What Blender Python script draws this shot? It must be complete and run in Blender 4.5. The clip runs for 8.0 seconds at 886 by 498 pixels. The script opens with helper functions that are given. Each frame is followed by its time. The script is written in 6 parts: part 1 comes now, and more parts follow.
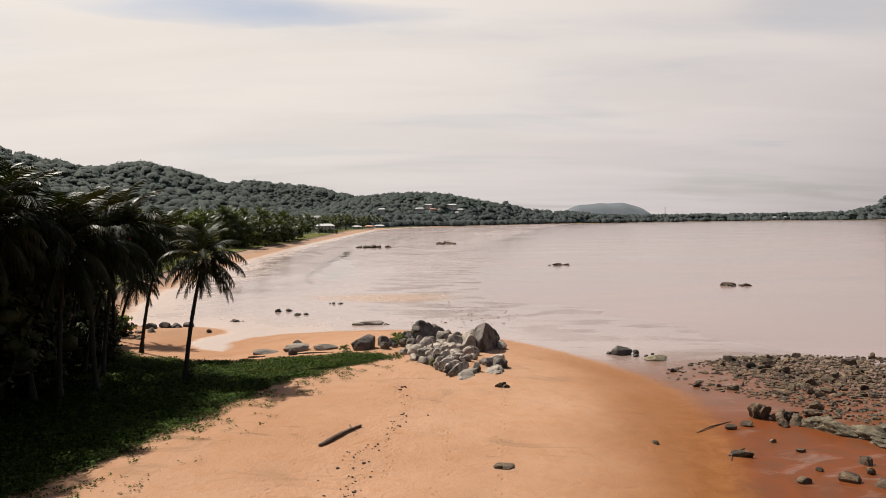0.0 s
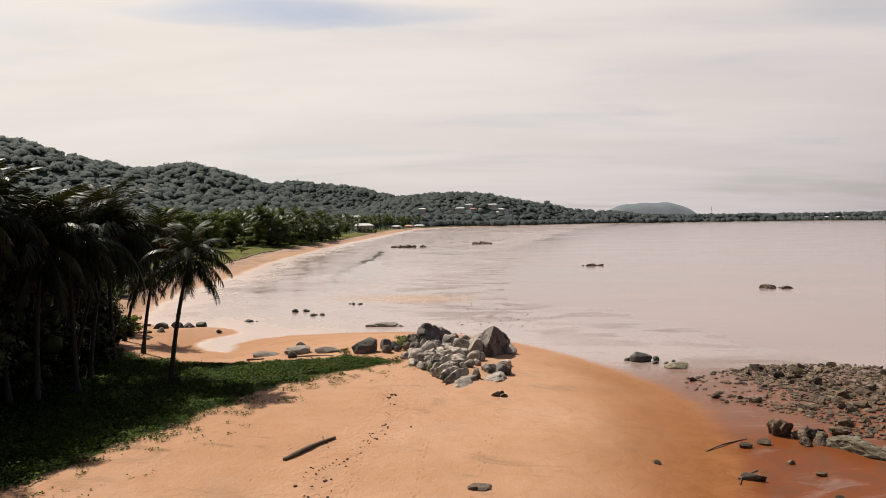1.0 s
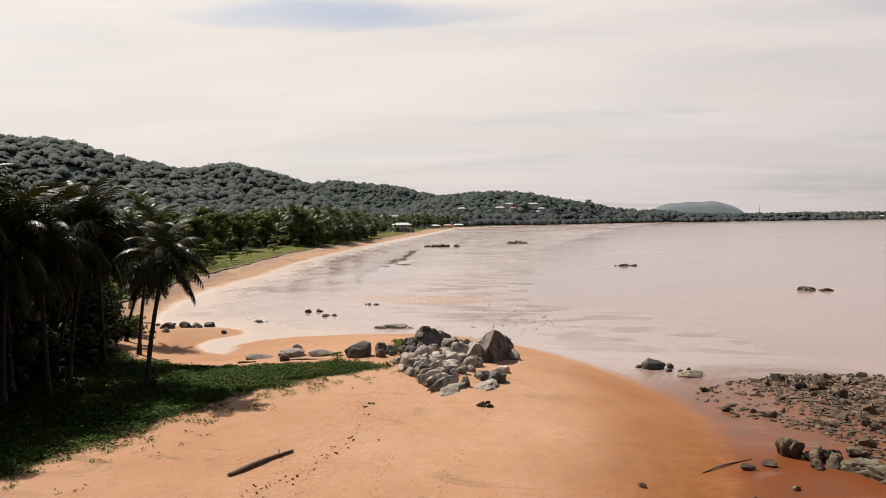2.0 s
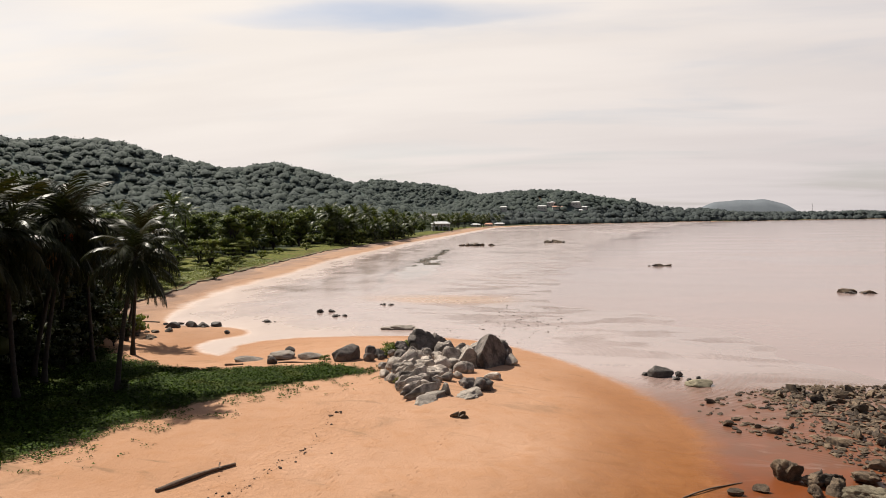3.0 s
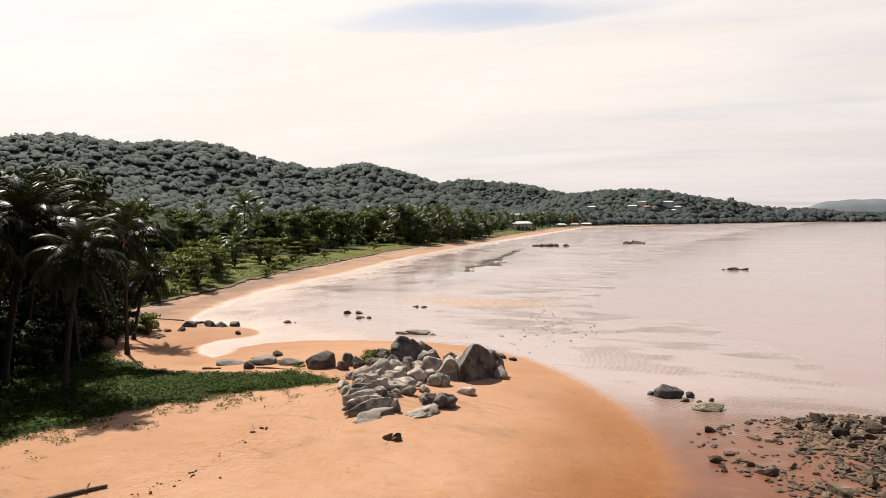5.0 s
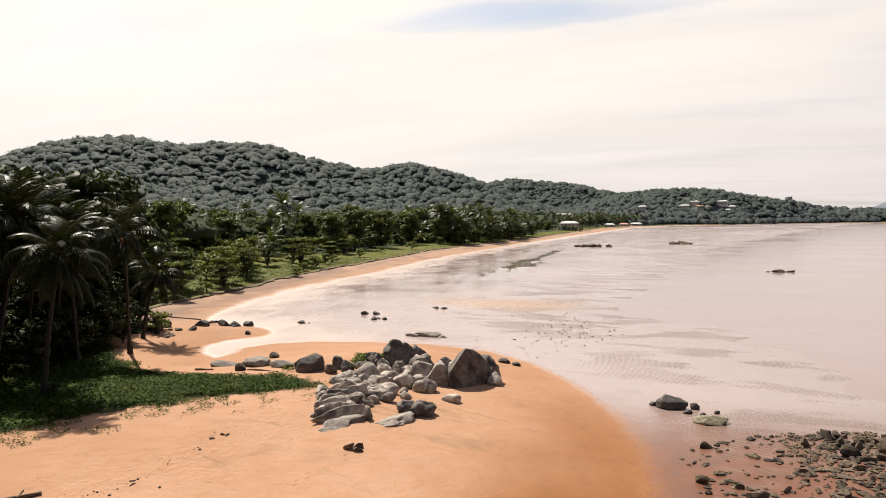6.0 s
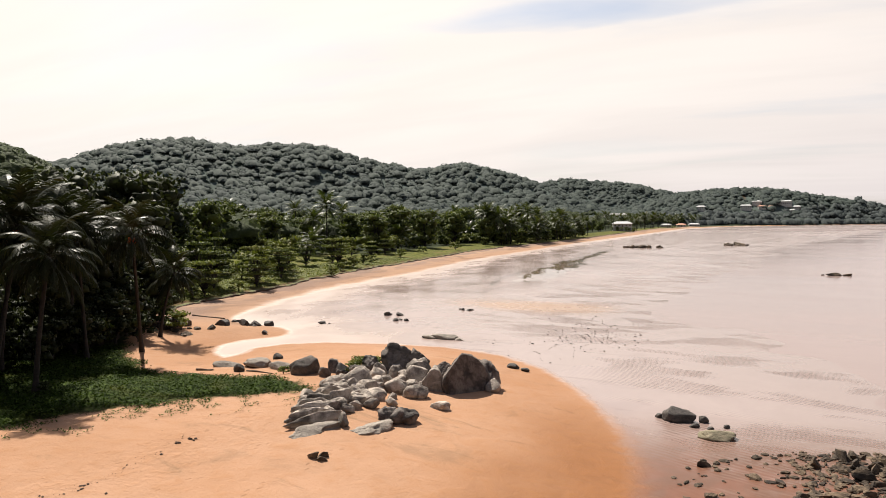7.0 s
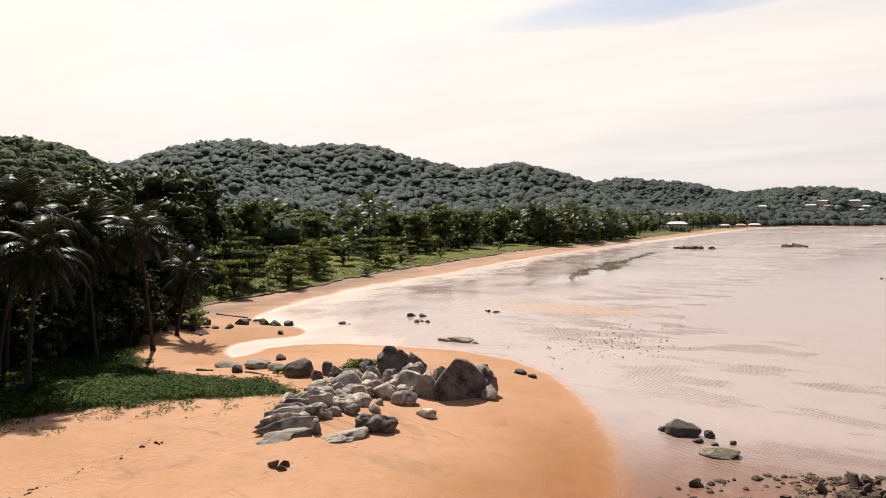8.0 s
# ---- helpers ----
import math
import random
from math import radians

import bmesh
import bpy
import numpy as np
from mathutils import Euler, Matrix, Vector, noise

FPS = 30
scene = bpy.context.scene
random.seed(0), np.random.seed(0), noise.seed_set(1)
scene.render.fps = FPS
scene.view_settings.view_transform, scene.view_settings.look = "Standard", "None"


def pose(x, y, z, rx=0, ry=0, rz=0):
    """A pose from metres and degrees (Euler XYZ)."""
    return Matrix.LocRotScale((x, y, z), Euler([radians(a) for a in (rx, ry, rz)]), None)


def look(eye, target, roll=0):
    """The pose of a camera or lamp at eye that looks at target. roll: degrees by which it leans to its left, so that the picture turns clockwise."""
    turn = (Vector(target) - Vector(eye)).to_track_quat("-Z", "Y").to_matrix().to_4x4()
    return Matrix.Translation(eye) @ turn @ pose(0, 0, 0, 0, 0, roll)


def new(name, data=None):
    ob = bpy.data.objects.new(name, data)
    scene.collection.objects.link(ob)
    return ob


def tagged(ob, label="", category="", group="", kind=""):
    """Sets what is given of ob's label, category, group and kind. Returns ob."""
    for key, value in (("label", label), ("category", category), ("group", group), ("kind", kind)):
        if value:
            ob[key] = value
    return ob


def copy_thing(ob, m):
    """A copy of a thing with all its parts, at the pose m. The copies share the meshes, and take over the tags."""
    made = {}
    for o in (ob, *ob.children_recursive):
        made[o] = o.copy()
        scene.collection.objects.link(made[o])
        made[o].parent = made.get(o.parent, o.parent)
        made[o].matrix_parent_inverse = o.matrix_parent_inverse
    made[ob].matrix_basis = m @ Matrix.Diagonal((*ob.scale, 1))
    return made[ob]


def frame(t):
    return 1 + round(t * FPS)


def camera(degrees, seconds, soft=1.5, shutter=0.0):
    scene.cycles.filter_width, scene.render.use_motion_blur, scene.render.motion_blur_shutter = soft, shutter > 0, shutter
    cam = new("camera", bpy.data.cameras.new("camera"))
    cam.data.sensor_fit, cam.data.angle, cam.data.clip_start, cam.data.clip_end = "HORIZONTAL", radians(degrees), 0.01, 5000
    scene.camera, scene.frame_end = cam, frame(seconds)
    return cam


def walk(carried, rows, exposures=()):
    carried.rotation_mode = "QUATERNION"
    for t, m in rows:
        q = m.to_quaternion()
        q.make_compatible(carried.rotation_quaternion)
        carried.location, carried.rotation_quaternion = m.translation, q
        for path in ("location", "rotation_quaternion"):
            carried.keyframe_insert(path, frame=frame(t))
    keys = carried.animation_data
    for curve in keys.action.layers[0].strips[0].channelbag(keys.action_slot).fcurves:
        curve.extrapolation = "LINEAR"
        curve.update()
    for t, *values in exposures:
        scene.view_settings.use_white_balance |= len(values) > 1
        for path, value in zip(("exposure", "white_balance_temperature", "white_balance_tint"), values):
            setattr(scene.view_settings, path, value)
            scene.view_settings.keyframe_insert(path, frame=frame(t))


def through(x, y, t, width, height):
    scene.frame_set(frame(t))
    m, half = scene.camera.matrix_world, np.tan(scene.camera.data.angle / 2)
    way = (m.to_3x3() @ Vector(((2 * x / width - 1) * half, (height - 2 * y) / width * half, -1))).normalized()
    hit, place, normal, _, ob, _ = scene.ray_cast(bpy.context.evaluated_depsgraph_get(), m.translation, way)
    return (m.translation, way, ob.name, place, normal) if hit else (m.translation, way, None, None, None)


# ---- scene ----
cam = camera(65.1, 8.0, soft=0.6)
METRES, EYE, TILT, LEAN, TURN = 38.0, 14.05, -0.75, 3.7, 0.0
ROWS = [
    (0.0, 0.0, 0.0, 0.0, 0.09, -1.66, -2.94),
    (0.5, 0.0397, 0.0382, 0.0008, 1.75, -1.75, -2.96),
    (1.0, 0.0861, 0.082, 0.0015, 3.55, -1.85, -2.98),
    (1.5, 0.1314, 0.1246, 0.0026, 5.22, -1.95, -2.99),
    (3.0, 0.2815, 0.2571, 0.0096, 10.56, -2.36, -2.96),
    (3.5, 0.3293, 0.2987, 0.0117, 12.27, -2.47, -3.0),
    (4.0, 0.3796, 0.3433, 0.0146, 14.21, -2.56, -3.05),
    (4.5, 0.4248, 0.3838, 0.0174, 16.04, -2.66, -3.1),
    (6.0, 0.5597, 0.5146, 0.0259, 22.06, -3.03, -3.15),
    (6.5, 0.5994, 0.5565, 0.0283, 24.09, -3.14, -3.17),
    (7.0, 0.6406, 0.603, 0.0309, 26.57, -3.27, -3.18),
    (7.5, 0.6764, 0.6474, 0.0336, 28.78, -3.4, -3.19),
    (8.0, 0.7135, 0.697, 0.0359, 31.03, -3.53, -3.17),
]
walk(cam, [(t, pose(0, 0, EYE, TILT, LEAN, TURN) @ pose(METRES * x, METRES * y, METRES * z, 90 + pitch, roll, yaw)) for t, x, y, z, yaw, pitch, roll in ROWS],
     exposures=((0.0, 0.40), (1.5, 0.43), (3.0, 0.53), (4.5, 0.66), (6.5, 0.71), (8.0, 0.70)))

# ---------- daylight ----------
SUN_AZ, SUN_EL = -55.0, 54.0          # degrees from +y towards +x, and above the horizon
world = bpy.data.worlds.new("sky")
scene.world = world
world.use_nodes = True


def link_nodes(nt):
    n, l = nt.nodes, nt.links

    def add(kind, **kw):
        nd = n.new(kind)
        for k, v in kw.items():
            if k == "op":
                nd.operation = v
            elif k == "blend":
                nd.blend_type = v
            elif k == "dtype":
                nd.data_type = v
            elif k == "attr":
                nd.attribute_name = v
            elif k == "fac":
                nd.use_clamp = v
        return nd

    def put(sock, v):
        if isinstance(v, (int, float)):
            sock.default_value = v
        elif isinstance(v, tuple):
            sock.default_value = v if len(v) == len(sock.default_value) else (*v, 1)
        else:
            l.new(v, sock)

    def math_(op, a, b=0.0, c=0.0, clamp=False):
        nd = add("ShaderNodeMath", op=op, fac=clamp)
        put(nd.inputs[0], a), put(nd.inputs[1], b), put(nd.inputs[2], c)
        return nd.outputs[0]

    def mix(f, a, b, blend="MIX"):
        nd = add("ShaderNodeMix", dtype="RGBA", blend=blend)
        put(nd.inputs[0], f), put(nd.inputs[6], a), put(nd.inputs[7], b)
        return nd.outputs[2]

    def noise_(vec, scale, detail=3.0, rough=0.55, dist=0.0):
        nd = add("ShaderNodeTexNoise")
        put(nd.inputs["Vector"], vec)
        put(nd.inputs["Scale"], scale), put(nd.inputs["Detail"], detail)
        put(nd.inputs["Roughness"], rough), put(nd.inputs["Distortion"], dist)
        return nd.outputs["Fac"]

    def ramp(v, lo, hi, a=0.0, b=1.0):
        nd = add("ShaderNodeMapRange")
        nd.interpolation_type = "SMOOTHSTEP"
        put(nd.inputs[0], v)
        for i, k in enumerate((lo, hi, a, b)):
            put(nd.inputs[i + 1], k)
        return nd.outputs[0]

    def scaled(vec, s, rot=0.0):
        nd = add("ShaderNodeMapping")
        put(nd.inputs[0], vec)
        nd.inputs[3].default_value = s
        nd.inputs[2].default_value = (0, 0, rot)
        return nd.outputs[0]

    def bump(height, strength, distance):
        nd = add("ShaderNodeBump")
        put(nd.inputs["Strength"], strength), put(nd.inputs["Distance"], distance), put(nd.inputs["Height"], height)
        return nd.outputs[0]

    return add, put, math_, mix, noise_, ramp, scaled, bump


def build_sky():
    nt = world.node_tree
    nt.nodes.clear()
    add, put, math_, mix, noise_, ramp, scaled, bump = link_nodes(nt)
    out = add("ShaderNodeOutputWorld")
    bg = add("ShaderNodeBackground")
    sky = add("ShaderNodeTexSky")
    sky.sky_type = "NISHITA"
    sky.sun_disc = False
    sky.sun_elevation, sky.sun_rotation = radians(SUN_EL), radians(SUN_AZ)
    sky.air_density, sky.dust_density, sky.ozone_density = 1.0, 2.0, 1.0
    co = add("ShaderNodeTexCoord").outputs["Generated"]
    sep = add("ShaderNodeSeparateXYZ")
    put(sep.inputs[0], co)
    up = math_("MAXIMUM", sep.outputs[2], 0.0)
    flat = math_("ADD", up, 0.12)
    comb = add("ShaderNodeCombineXYZ")
    put(comb.inputs[0], math_("DIVIDE", sep.outputs[0], flat))
    put(comb.inputs[1], math_("DIVIDE", sep.outputs[1], flat))
    layer = comb.outputs[0]
    # thin high cloud in long bands, with blue gaps overhead
    sheet = noise_(scaled(layer, (0.42, 0.95, 1), radians(12)), 1.0, 5.0, 0.55, 0.6)
    fine = noise_(scaled(layer, (0.7, 1.6, 1), radians(12)), 1.2, 5.0, 0.5, 0.6)
    cover = math_("ADD", math_("MULTIPLY", sheet, 0.7), math_("MULTIPLY", fine, 0.3))
    cover = ramp(cover, 0.33, 0.52, SKY_THIN, 1.0)
    # two faint blue gaps
    az = math_("ARCTAN2", sep.outputs[0], sep.outputs[1])
    el = math_("ARCSINE", sep.outputs[2])
    for ga, ge, wa, we, deep in ((-14.0, 15.9, 12.5, 1.0, 0.42), (31.0, 16.0, 8.0, 4.0, 0.26)):
        u = math_("DIVIDE", math_("SUBTRACT", math_("ADD", az, math_("MULTIPLY", math_("SUBTRACT", fine, 0.5), 0.3)), radians(ga)), radians(wa))
        v = math_("DIVIDE", math_("SUBTRACT", math_("ADD", el, math_("MULTIPLY", math_("SUBTRACT", fine, 0.5), 0.08)), radians(ge)), radians(we))
        gap = ramp(math_("ADD", math_("MULTIPLY", u, u), math_("MULTIPLY", v, v)), 0.0, 1.6, deep, 0.0)
        cover = math_("SUBTRACT", cover, gap, clamp=True)
    # cloud is brightest near the sun
    s = Vector((math.sin(radians(SUN_AZ)) * math.cos(radians(SUN_EL)), math.cos(radians(SUN_AZ)) * math.cos(radians(SUN_EL)), math.sin(radians(SUN_EL))))
    dot = add("ShaderNodeVectorMath", op="DOT_PRODUCT")
    put(dot.inputs[0], co)
    dot.inputs[1].default_value = s
    glow = ramp(dot.outputs["Value"], 0.0, 0.95)
    far_side = ramp(dot.outputs["Value"], -0.3, 0.25, 0.30, 1.0)
    tone = noise_(scaled(layer, (0.5, 1.6, 1), radians(8)), 1.1, 4.0, 0.5, 0.4)
    cloud = mix(glow, CLOUD_FAR, CLOUD_SUN)
    low = add("ShaderNodeCombineXYZ")
    for i, (lo, hi) in enumerate(((0.92, 1.0), (0.92, 1.0), (0.94, 1.0))):
        put(low.inputs[i], math_("MULTIPLY", ramp(up, 0.0, 0.2, lo, hi), far_side))
    cloud = mix(1.0, cloud, low.outputs[0], "MULTIPLY")
    cloud = mix(ramp(tone, 0.3, 0.7, 0.0, 1.0), mix(1.0, cloud, (0.925, 0.925, 0.93), "MULTIPLY"), cloud)
    # dimmer grey veil towards the zenith
    cloud = mix(ramp(up, 0.34, 0.62), cloud, mix(1.0, cloud, CLOUD_TOP, "MULTIPLY"))
    cover = math_("MULTIPLY", cover, ramp(up, 0.36, 0.7, 1.0, 0.35))
    skyc = mix(1.0, sky.outputs[0], (SKY_GAIN, SKY_GAIN, SKY_GAIN), "MULTIPLY")
    put(bg.inputs[0], mix(cover, skyc, cloud))
    bg.inputs[1].default_value = SKY_STRENGTH
    nt.links.new(bg.outputs[0], out.inputs[0])


SKY_STRENGTH, SKY_GAIN, SKY_THIN = 0.062, 1.25, 0.7
CLOUD_FAR, CLOUD_SUN, CLOUD_TOP = (8.55, 7.76, 7.52), (11.5, 10.55, 9.6), (0.20, 0.21, 0.24)
build_sky()
sun = new("sun", bpy.data.lights.new("sun", "SUN"))
sun.data.energy, sun.data.angle, sun.data.color = 5.0, radians(0.6), (1.0, 0.93, 0.82)
sun.matrix_world = look((0, 0, 60), (-60 * math.sin(radians(SUN_AZ)) * math.cos(radians(SUN_EL)), -60 * math.cos(radians(SUN_AZ)) * math.cos(radians(SUN_EL)), 60 - 60 * math.sin(radians(SUN_EL))))


# ---------- materials ----------
def material(name, build):
    m = bpy.data.materials.new(name)
    m.use_nodes = True
    nt = m.node_tree
    nt.nodes.clear()
    tools = link_nodes(nt)
    add, put = tools[0], tools[1]
    out, bsdf = add("ShaderNodeOutputMaterial"), add("ShaderNodeBsdfPrincipled")
    nt.links.new(bsdf.outputs[0], out.inputs[0])
    build(bsdf, nt, out, *tools)
    return m


def where(add):
    return add("ShaderNodeNewGeometry").outputs["Position"]


def attr_of(add, name):
    nd = add("ShaderNodeAttribute", attr=name)
    return nd.outputs["Fac"]


def ground_mat(b, nt, out, add, put, math_, mix, noise_, ramp, scaled, bump):
    p = where(add)
    inland, green, sea = attr_of(add, "inland"), attr_of(add, "green"), attr_of(add, "sea")
    big = noise_(p, 0.12, 4, 0.6)
    mid = noise_(p, 0.9, 4, 0.6, 0.4)
    fine = noise_(p, 9.0, 4, 0.65)
    grain = noise_(p, 60.0, 2, 0.6)
    # dry, slightly trodden orange sand
    rust = attr_of(add, "rust")
    dry = mix(ramp(big, 0.3, 0.7), (0.345, 0.192, 0.112), (0.385, 0.228, 0.144))
    dry = mix(ramp(mid, 0.45, 0.75, 0, 0.45), dry, (0.318, 0.160, 0.078))
    dry = mix(ramp(fine, 0.5, 0.8, 0, 0.4), dry, (0.262, 0.130, 0.060))
    dry = mix(ramp(noise_(p, 24.0, 3, 0.6), 0.58, 0.72, 0, 0.35), dry, (0.22, 0.115, 0.055))
    # soft grey stains of drying silt
    stain = ramp(noise_(scaled(p, (0.22, 0.34, 1), radians(20)), 1.0, 5, 0.62, 0.6), 0.56, 0.74, 0, 0.55)
    dry = mix(stain, dry, (0.215, 0.135, 0.085))
    # dark mineral streaks
    streak = ramp(noise_(scaled(p, (0.12, 0.5, 1), radians(35)), 1.0, 5, 0.6, 1.2), 0.6, 0.78)
    dry = mix(math_("MULTIPLY", streak, 0.75), dry, (0.161, 0.105, 0.062))
    # paler, patchily damp sand along the bay
    bay = attr_of(add, "bay")
    dry = mix(math_("MULTIPLY", bay, 0.75), dry, (0.365, 0.245, 0.170))
    dry = mix(math_("MULTIPLY", bay, ramp(noise_(scaled(p, (0.12, 0.05, 1), radians(-12)), 1.0, 4, 0.6, 0.8), 0.52, 0.64, 0, 0.7)), dry, (0.20, 0.132, 0.095))
    # damp sand by the water
    edge = math_("ADD", inland, math_("MULTIPLY", math_("SUBTRACT", big, 0.5), 5.0))
    damp = mix(ramp(mid, 0.3, 0.7), (0.185, 0.068, 0.018), (0.222, 0.088, 0.027))
    # grey damp band under the bank
    bank = attr_of(add, "bank")
    band = math_("MULTIPLY", math_("MULTIPLY", ramp(bank, -8.5, -2.0), ramp(bank, -0.6, 0.2, 1.0, 0.0)), ramp(noise_(scaled(p, (0.22, 0.06, 1), radians(-14)), 1.0, 5, 0.65, 0.9), 0.36, 0.56, 0, 0.85))
    dry = mix(band, dry, (0.205, 0.148, 0.122))
    dampness = math_("MULTIPLY", ramp(edge, 0.5, 11.0, 1.0, 0.0), math_("ADD", 0.25, math_("MULTIPLY", rust, 0.75)))
    sand = mix(dampness, dry, damp)
    # wet tidal flat with silty ripples
    long = noise_(scaled(p, (0.16, 0.09, 1), radians(-28)), 1.0, 5, 0.6, 0.8)
    flatc = mix(ramp(long, 0.35, 0.65), (0.298, 0.223, 0.199), (0.328, 0.25, 0.226))
    flatc = mix(ramp(noise_(scaled(p, (0.12, 0.4, 1), radians(-15)), 1.0, 5, 0.6, 0.8), 0.56, 0.70, 0, 1.0), flatc, mix(ramp(sea, 4.0, 30.0, 0.05, 0.55), flatc, (0.167, 0.115, 0.090)))
    tan_bar = math_("MULTIPLY", attr_of(add, "bar"), ramp(mid, 0.2, 0.5, 0.5, 1.0))
    flatc = mix(tan_bar, flatc, (0.341, 0.205, 0.118))
    flatc = mix(ramp(sea, -3.0, 24.0, 0.5, 0.0), flatc, (0.18, 0.125, 0.108))
    channel = attr_of(add, "channel")
    flatc = mix(math_("MULTIPLY", channel, ramp(noise_(scaled(p, (0.5, 0.12, 1), radians(12)), 1.0, 4, 0.6, 0.8), 0.36, 0.6, 0.35, 0.9)), flatc, (0.17, 0.125, 0.085))
    flatc = mix(attr_of(add, "runnel"), flatc, (0.07, 0.055, 0.045))
    mudf = math_("MULTIPLY", attr_of(add, "mud"), ramp(noise_(scaled(p, (0.006, 0.03, 1), 0.3), 1.0, 4, 0.6, 0.5), 0.46, 0.58))
    flatc = mix(mudf, flatc, (0.165, 0.130, 0.124))
    # sheen of the sky on the wet strand, painted as a paler strip
    shore_sheen = math_("MULTIPLY", ramp(math_("ADD", inland, math_("MULTIPLY", math_("SUBTRACT", long, 0.5), 14.0)), -16.0, -1.0, 0.0, 0.85), attr_of(add, "strand"))
    flatc = mix(shore_sheen, flatc, (0.40, 0.305, 0.252))
    rustc = mix(ramp(noise_(p, 0.5, 4, 0.6, 0.8), 0.35, 0.65), (0.142, 0.038, 0.009), (0.112, 0.038, 0.014))
    runlet = ramp(noise_(scaled(p, (0.16, 0.42, 1), radians(-24)), 1.0, 4, 0.6, 1.2), 0.54, 0.70, 0, 0.28)
    rust_w = math_("MULTIPLY", rust, math_("SUBTRACT", 1.0, math_("MULTIPLY", runlet, ramp(inland, -3.5, -1.0, 1.0, 0.0))))
    flatc = mix(math_("MULTIPLY", attr_of(add, "stony"), ramp(mid, 0.25, 0.6, 0.55, 0.95)), flatc, (0.155, 0.095, 0.066))
    flatc = mix(rust_w, flatc, rustc)
    wet = ramp(math_("ADD", inland, math_("MULTIPLY", math_("SUBTRACT", mid, 0.5), 1.2)), -0.9, 0.45, 1.0, 0.0)
    wet_bay = ramp(math_("ADD", inland, math_("ADD", math_("MULTIPLY", math_("SUBTRACT", mid, 0.5), 2.4), math_("MULTIPLY", math_("SUBTRACT", big, 0.5), 5.0))), -2.6, 1.8, 1.0, 0.0)
    far_bay = attr_of(add, "open_bay")
    wet = math_("ADD", math_("MULTIPLY", wet, math_("SUBTRACT", 1.0, far_bay)), math_("MULTIPLY", wet_bay, far_bay))
    wet_soft = ramp(math_("ADD", inland, math_("MULTIPLY", math_("SUBTRACT", mid, 0.5), 2.0)), -1.9, 0.7, 1.0, 0.0)
    wet = math_("ADD", math_("MULTIPLY", wet, math_("SUBTRACT", 1.0, rust)), math_("MULTIPLY", wet_soft, rust))
    col = mix(wet, sand, flatc)
    # turf, soil and forest floor
    gedge = math_("ADD", green, math_("ADD", math_("MULTIPLY", math_("SUBTRACT", mid, 0.5), 2.2), math_("MULTIPLY", math_("SUBTRACT", fine, 0.5), 1.5)))
    turf = mix(ramp(mid, 0.35, 0.7), (0.045, 0.056, 0.012), (0.155, 0.152, 0.036))
    turf = mix(ramp(big, 0.5, 0.7, 0, 0.6), turf, (0.14, 0.105, 0.043))
    # dark soil under vines and palms, with the grove's shade painted in
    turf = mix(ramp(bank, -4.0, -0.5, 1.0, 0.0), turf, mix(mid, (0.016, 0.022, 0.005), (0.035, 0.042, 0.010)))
    gf = ramp(gedge, 0.0, 0.8)
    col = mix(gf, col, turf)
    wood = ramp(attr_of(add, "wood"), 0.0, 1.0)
    # floor of the hills paler and bluer: distance haze put into the colour
    hazed_wood = ramp(attr_of(add, "hilly"), 4.0, 20.0)
    col = mix(wood, col, mix(hazed_wood, (0.03, 0.038, 0.018), (0.078, 0.097, 0.086)))
    # earth scarp
    scarp = attr_of(add, "scarp")
    col = mix(math_("MULTIPLY", scarp, ramp(fine, 0.2, 0.5)), col, (0.085, 0.05, 0.025))
    # lines of footprints over the dry sand
    axes = add("ShaderNodeSeparateXYZ")
    put(axes.inputs[0], p)
    px, py = axes.outputs[0], axes.outputs[1]
    wander = math_("MULTIPLY", math_("SUBTRACT", noise_(p, 0.16, 2, 0.5), 0.5), 2.4)
    dents = 0.0
    for x0, lean, pace in ((0.0, 0.03, 0.40), (-2.8, -0.05, 0.44), (2.3, 0.10, 0.47), (-8.4, 0.22, 0.43)):
        v = math_("SUBTRACT", math_("ADD", px, wander), math_("ADD", x0, math_("MULTIPLY", math_("SUBTRACT", py, 30.0), lean)))
        stepped = math_("DIVIDE", py, pace)
        side = math_("SUBTRACT", math_("MULTIPLY", math_("GREATER_THAN", math_("FRACT", math_("MULTIPLY", stepped, 0.5)), 0.5), 0.26), 0.13)
        du = math_("MULTIPLY", math_("SUBTRACT", math_("FRACT", stepped), 0.5), pace / 0.15)
        dv = math_("DIVIDE", math_("SUBTRACT", v, side), 0.075)
        dent = ramp(math_("ADD", math_("MULTIPLY", du, du), math_("MULTIPLY", dv, dv)), 0.35, 1.5, 1.0, 0.0)
        dents = math_("ADD", dent, dents)
    dents = math_("MULTIPLY", math_("MULTIPLY", dents, math_("SUBTRACT", 1.0, math_("MAXIMUM", gf, wet))), math_("MULTIPLY", ramp(py, 58.0, 63.0, 1.0, 0.0), ramp(noise_(p, 0.8, 2, 0.5), 0.46, 0.6)))
    col = mix(math_("MULTIPLY", dents, 0.25), col, (0.20, 0.10, 0.05))
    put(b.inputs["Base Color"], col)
    film = math_("MULTIPLY", wet, math_("SUBTRACT", 1.0, gf))
    rough_w = math_("ADD", ramp(long, 0.34, 0.66, 0.12, 0.21), math_("MULTIPLY", math_("ADD", tan_bar, math_("MULTIPLY", rust_w, 3.0)), 0.12))
    rough_w = math_("ADD", rough_w, math_("ADD", math_("MULTIPLY", mudf, 0.5), math_("MULTIPLY", shore_sheen, 0.22)))
    rough_w = math_("MULTIPLY", rough_w, math_("SUBTRACT", 1.0, math_("MULTIPLY", channel, 0.9)))
    rough_d = math_("SUBTRACT", 0.95, math_("MULTIPLY", dampness, 0.40))
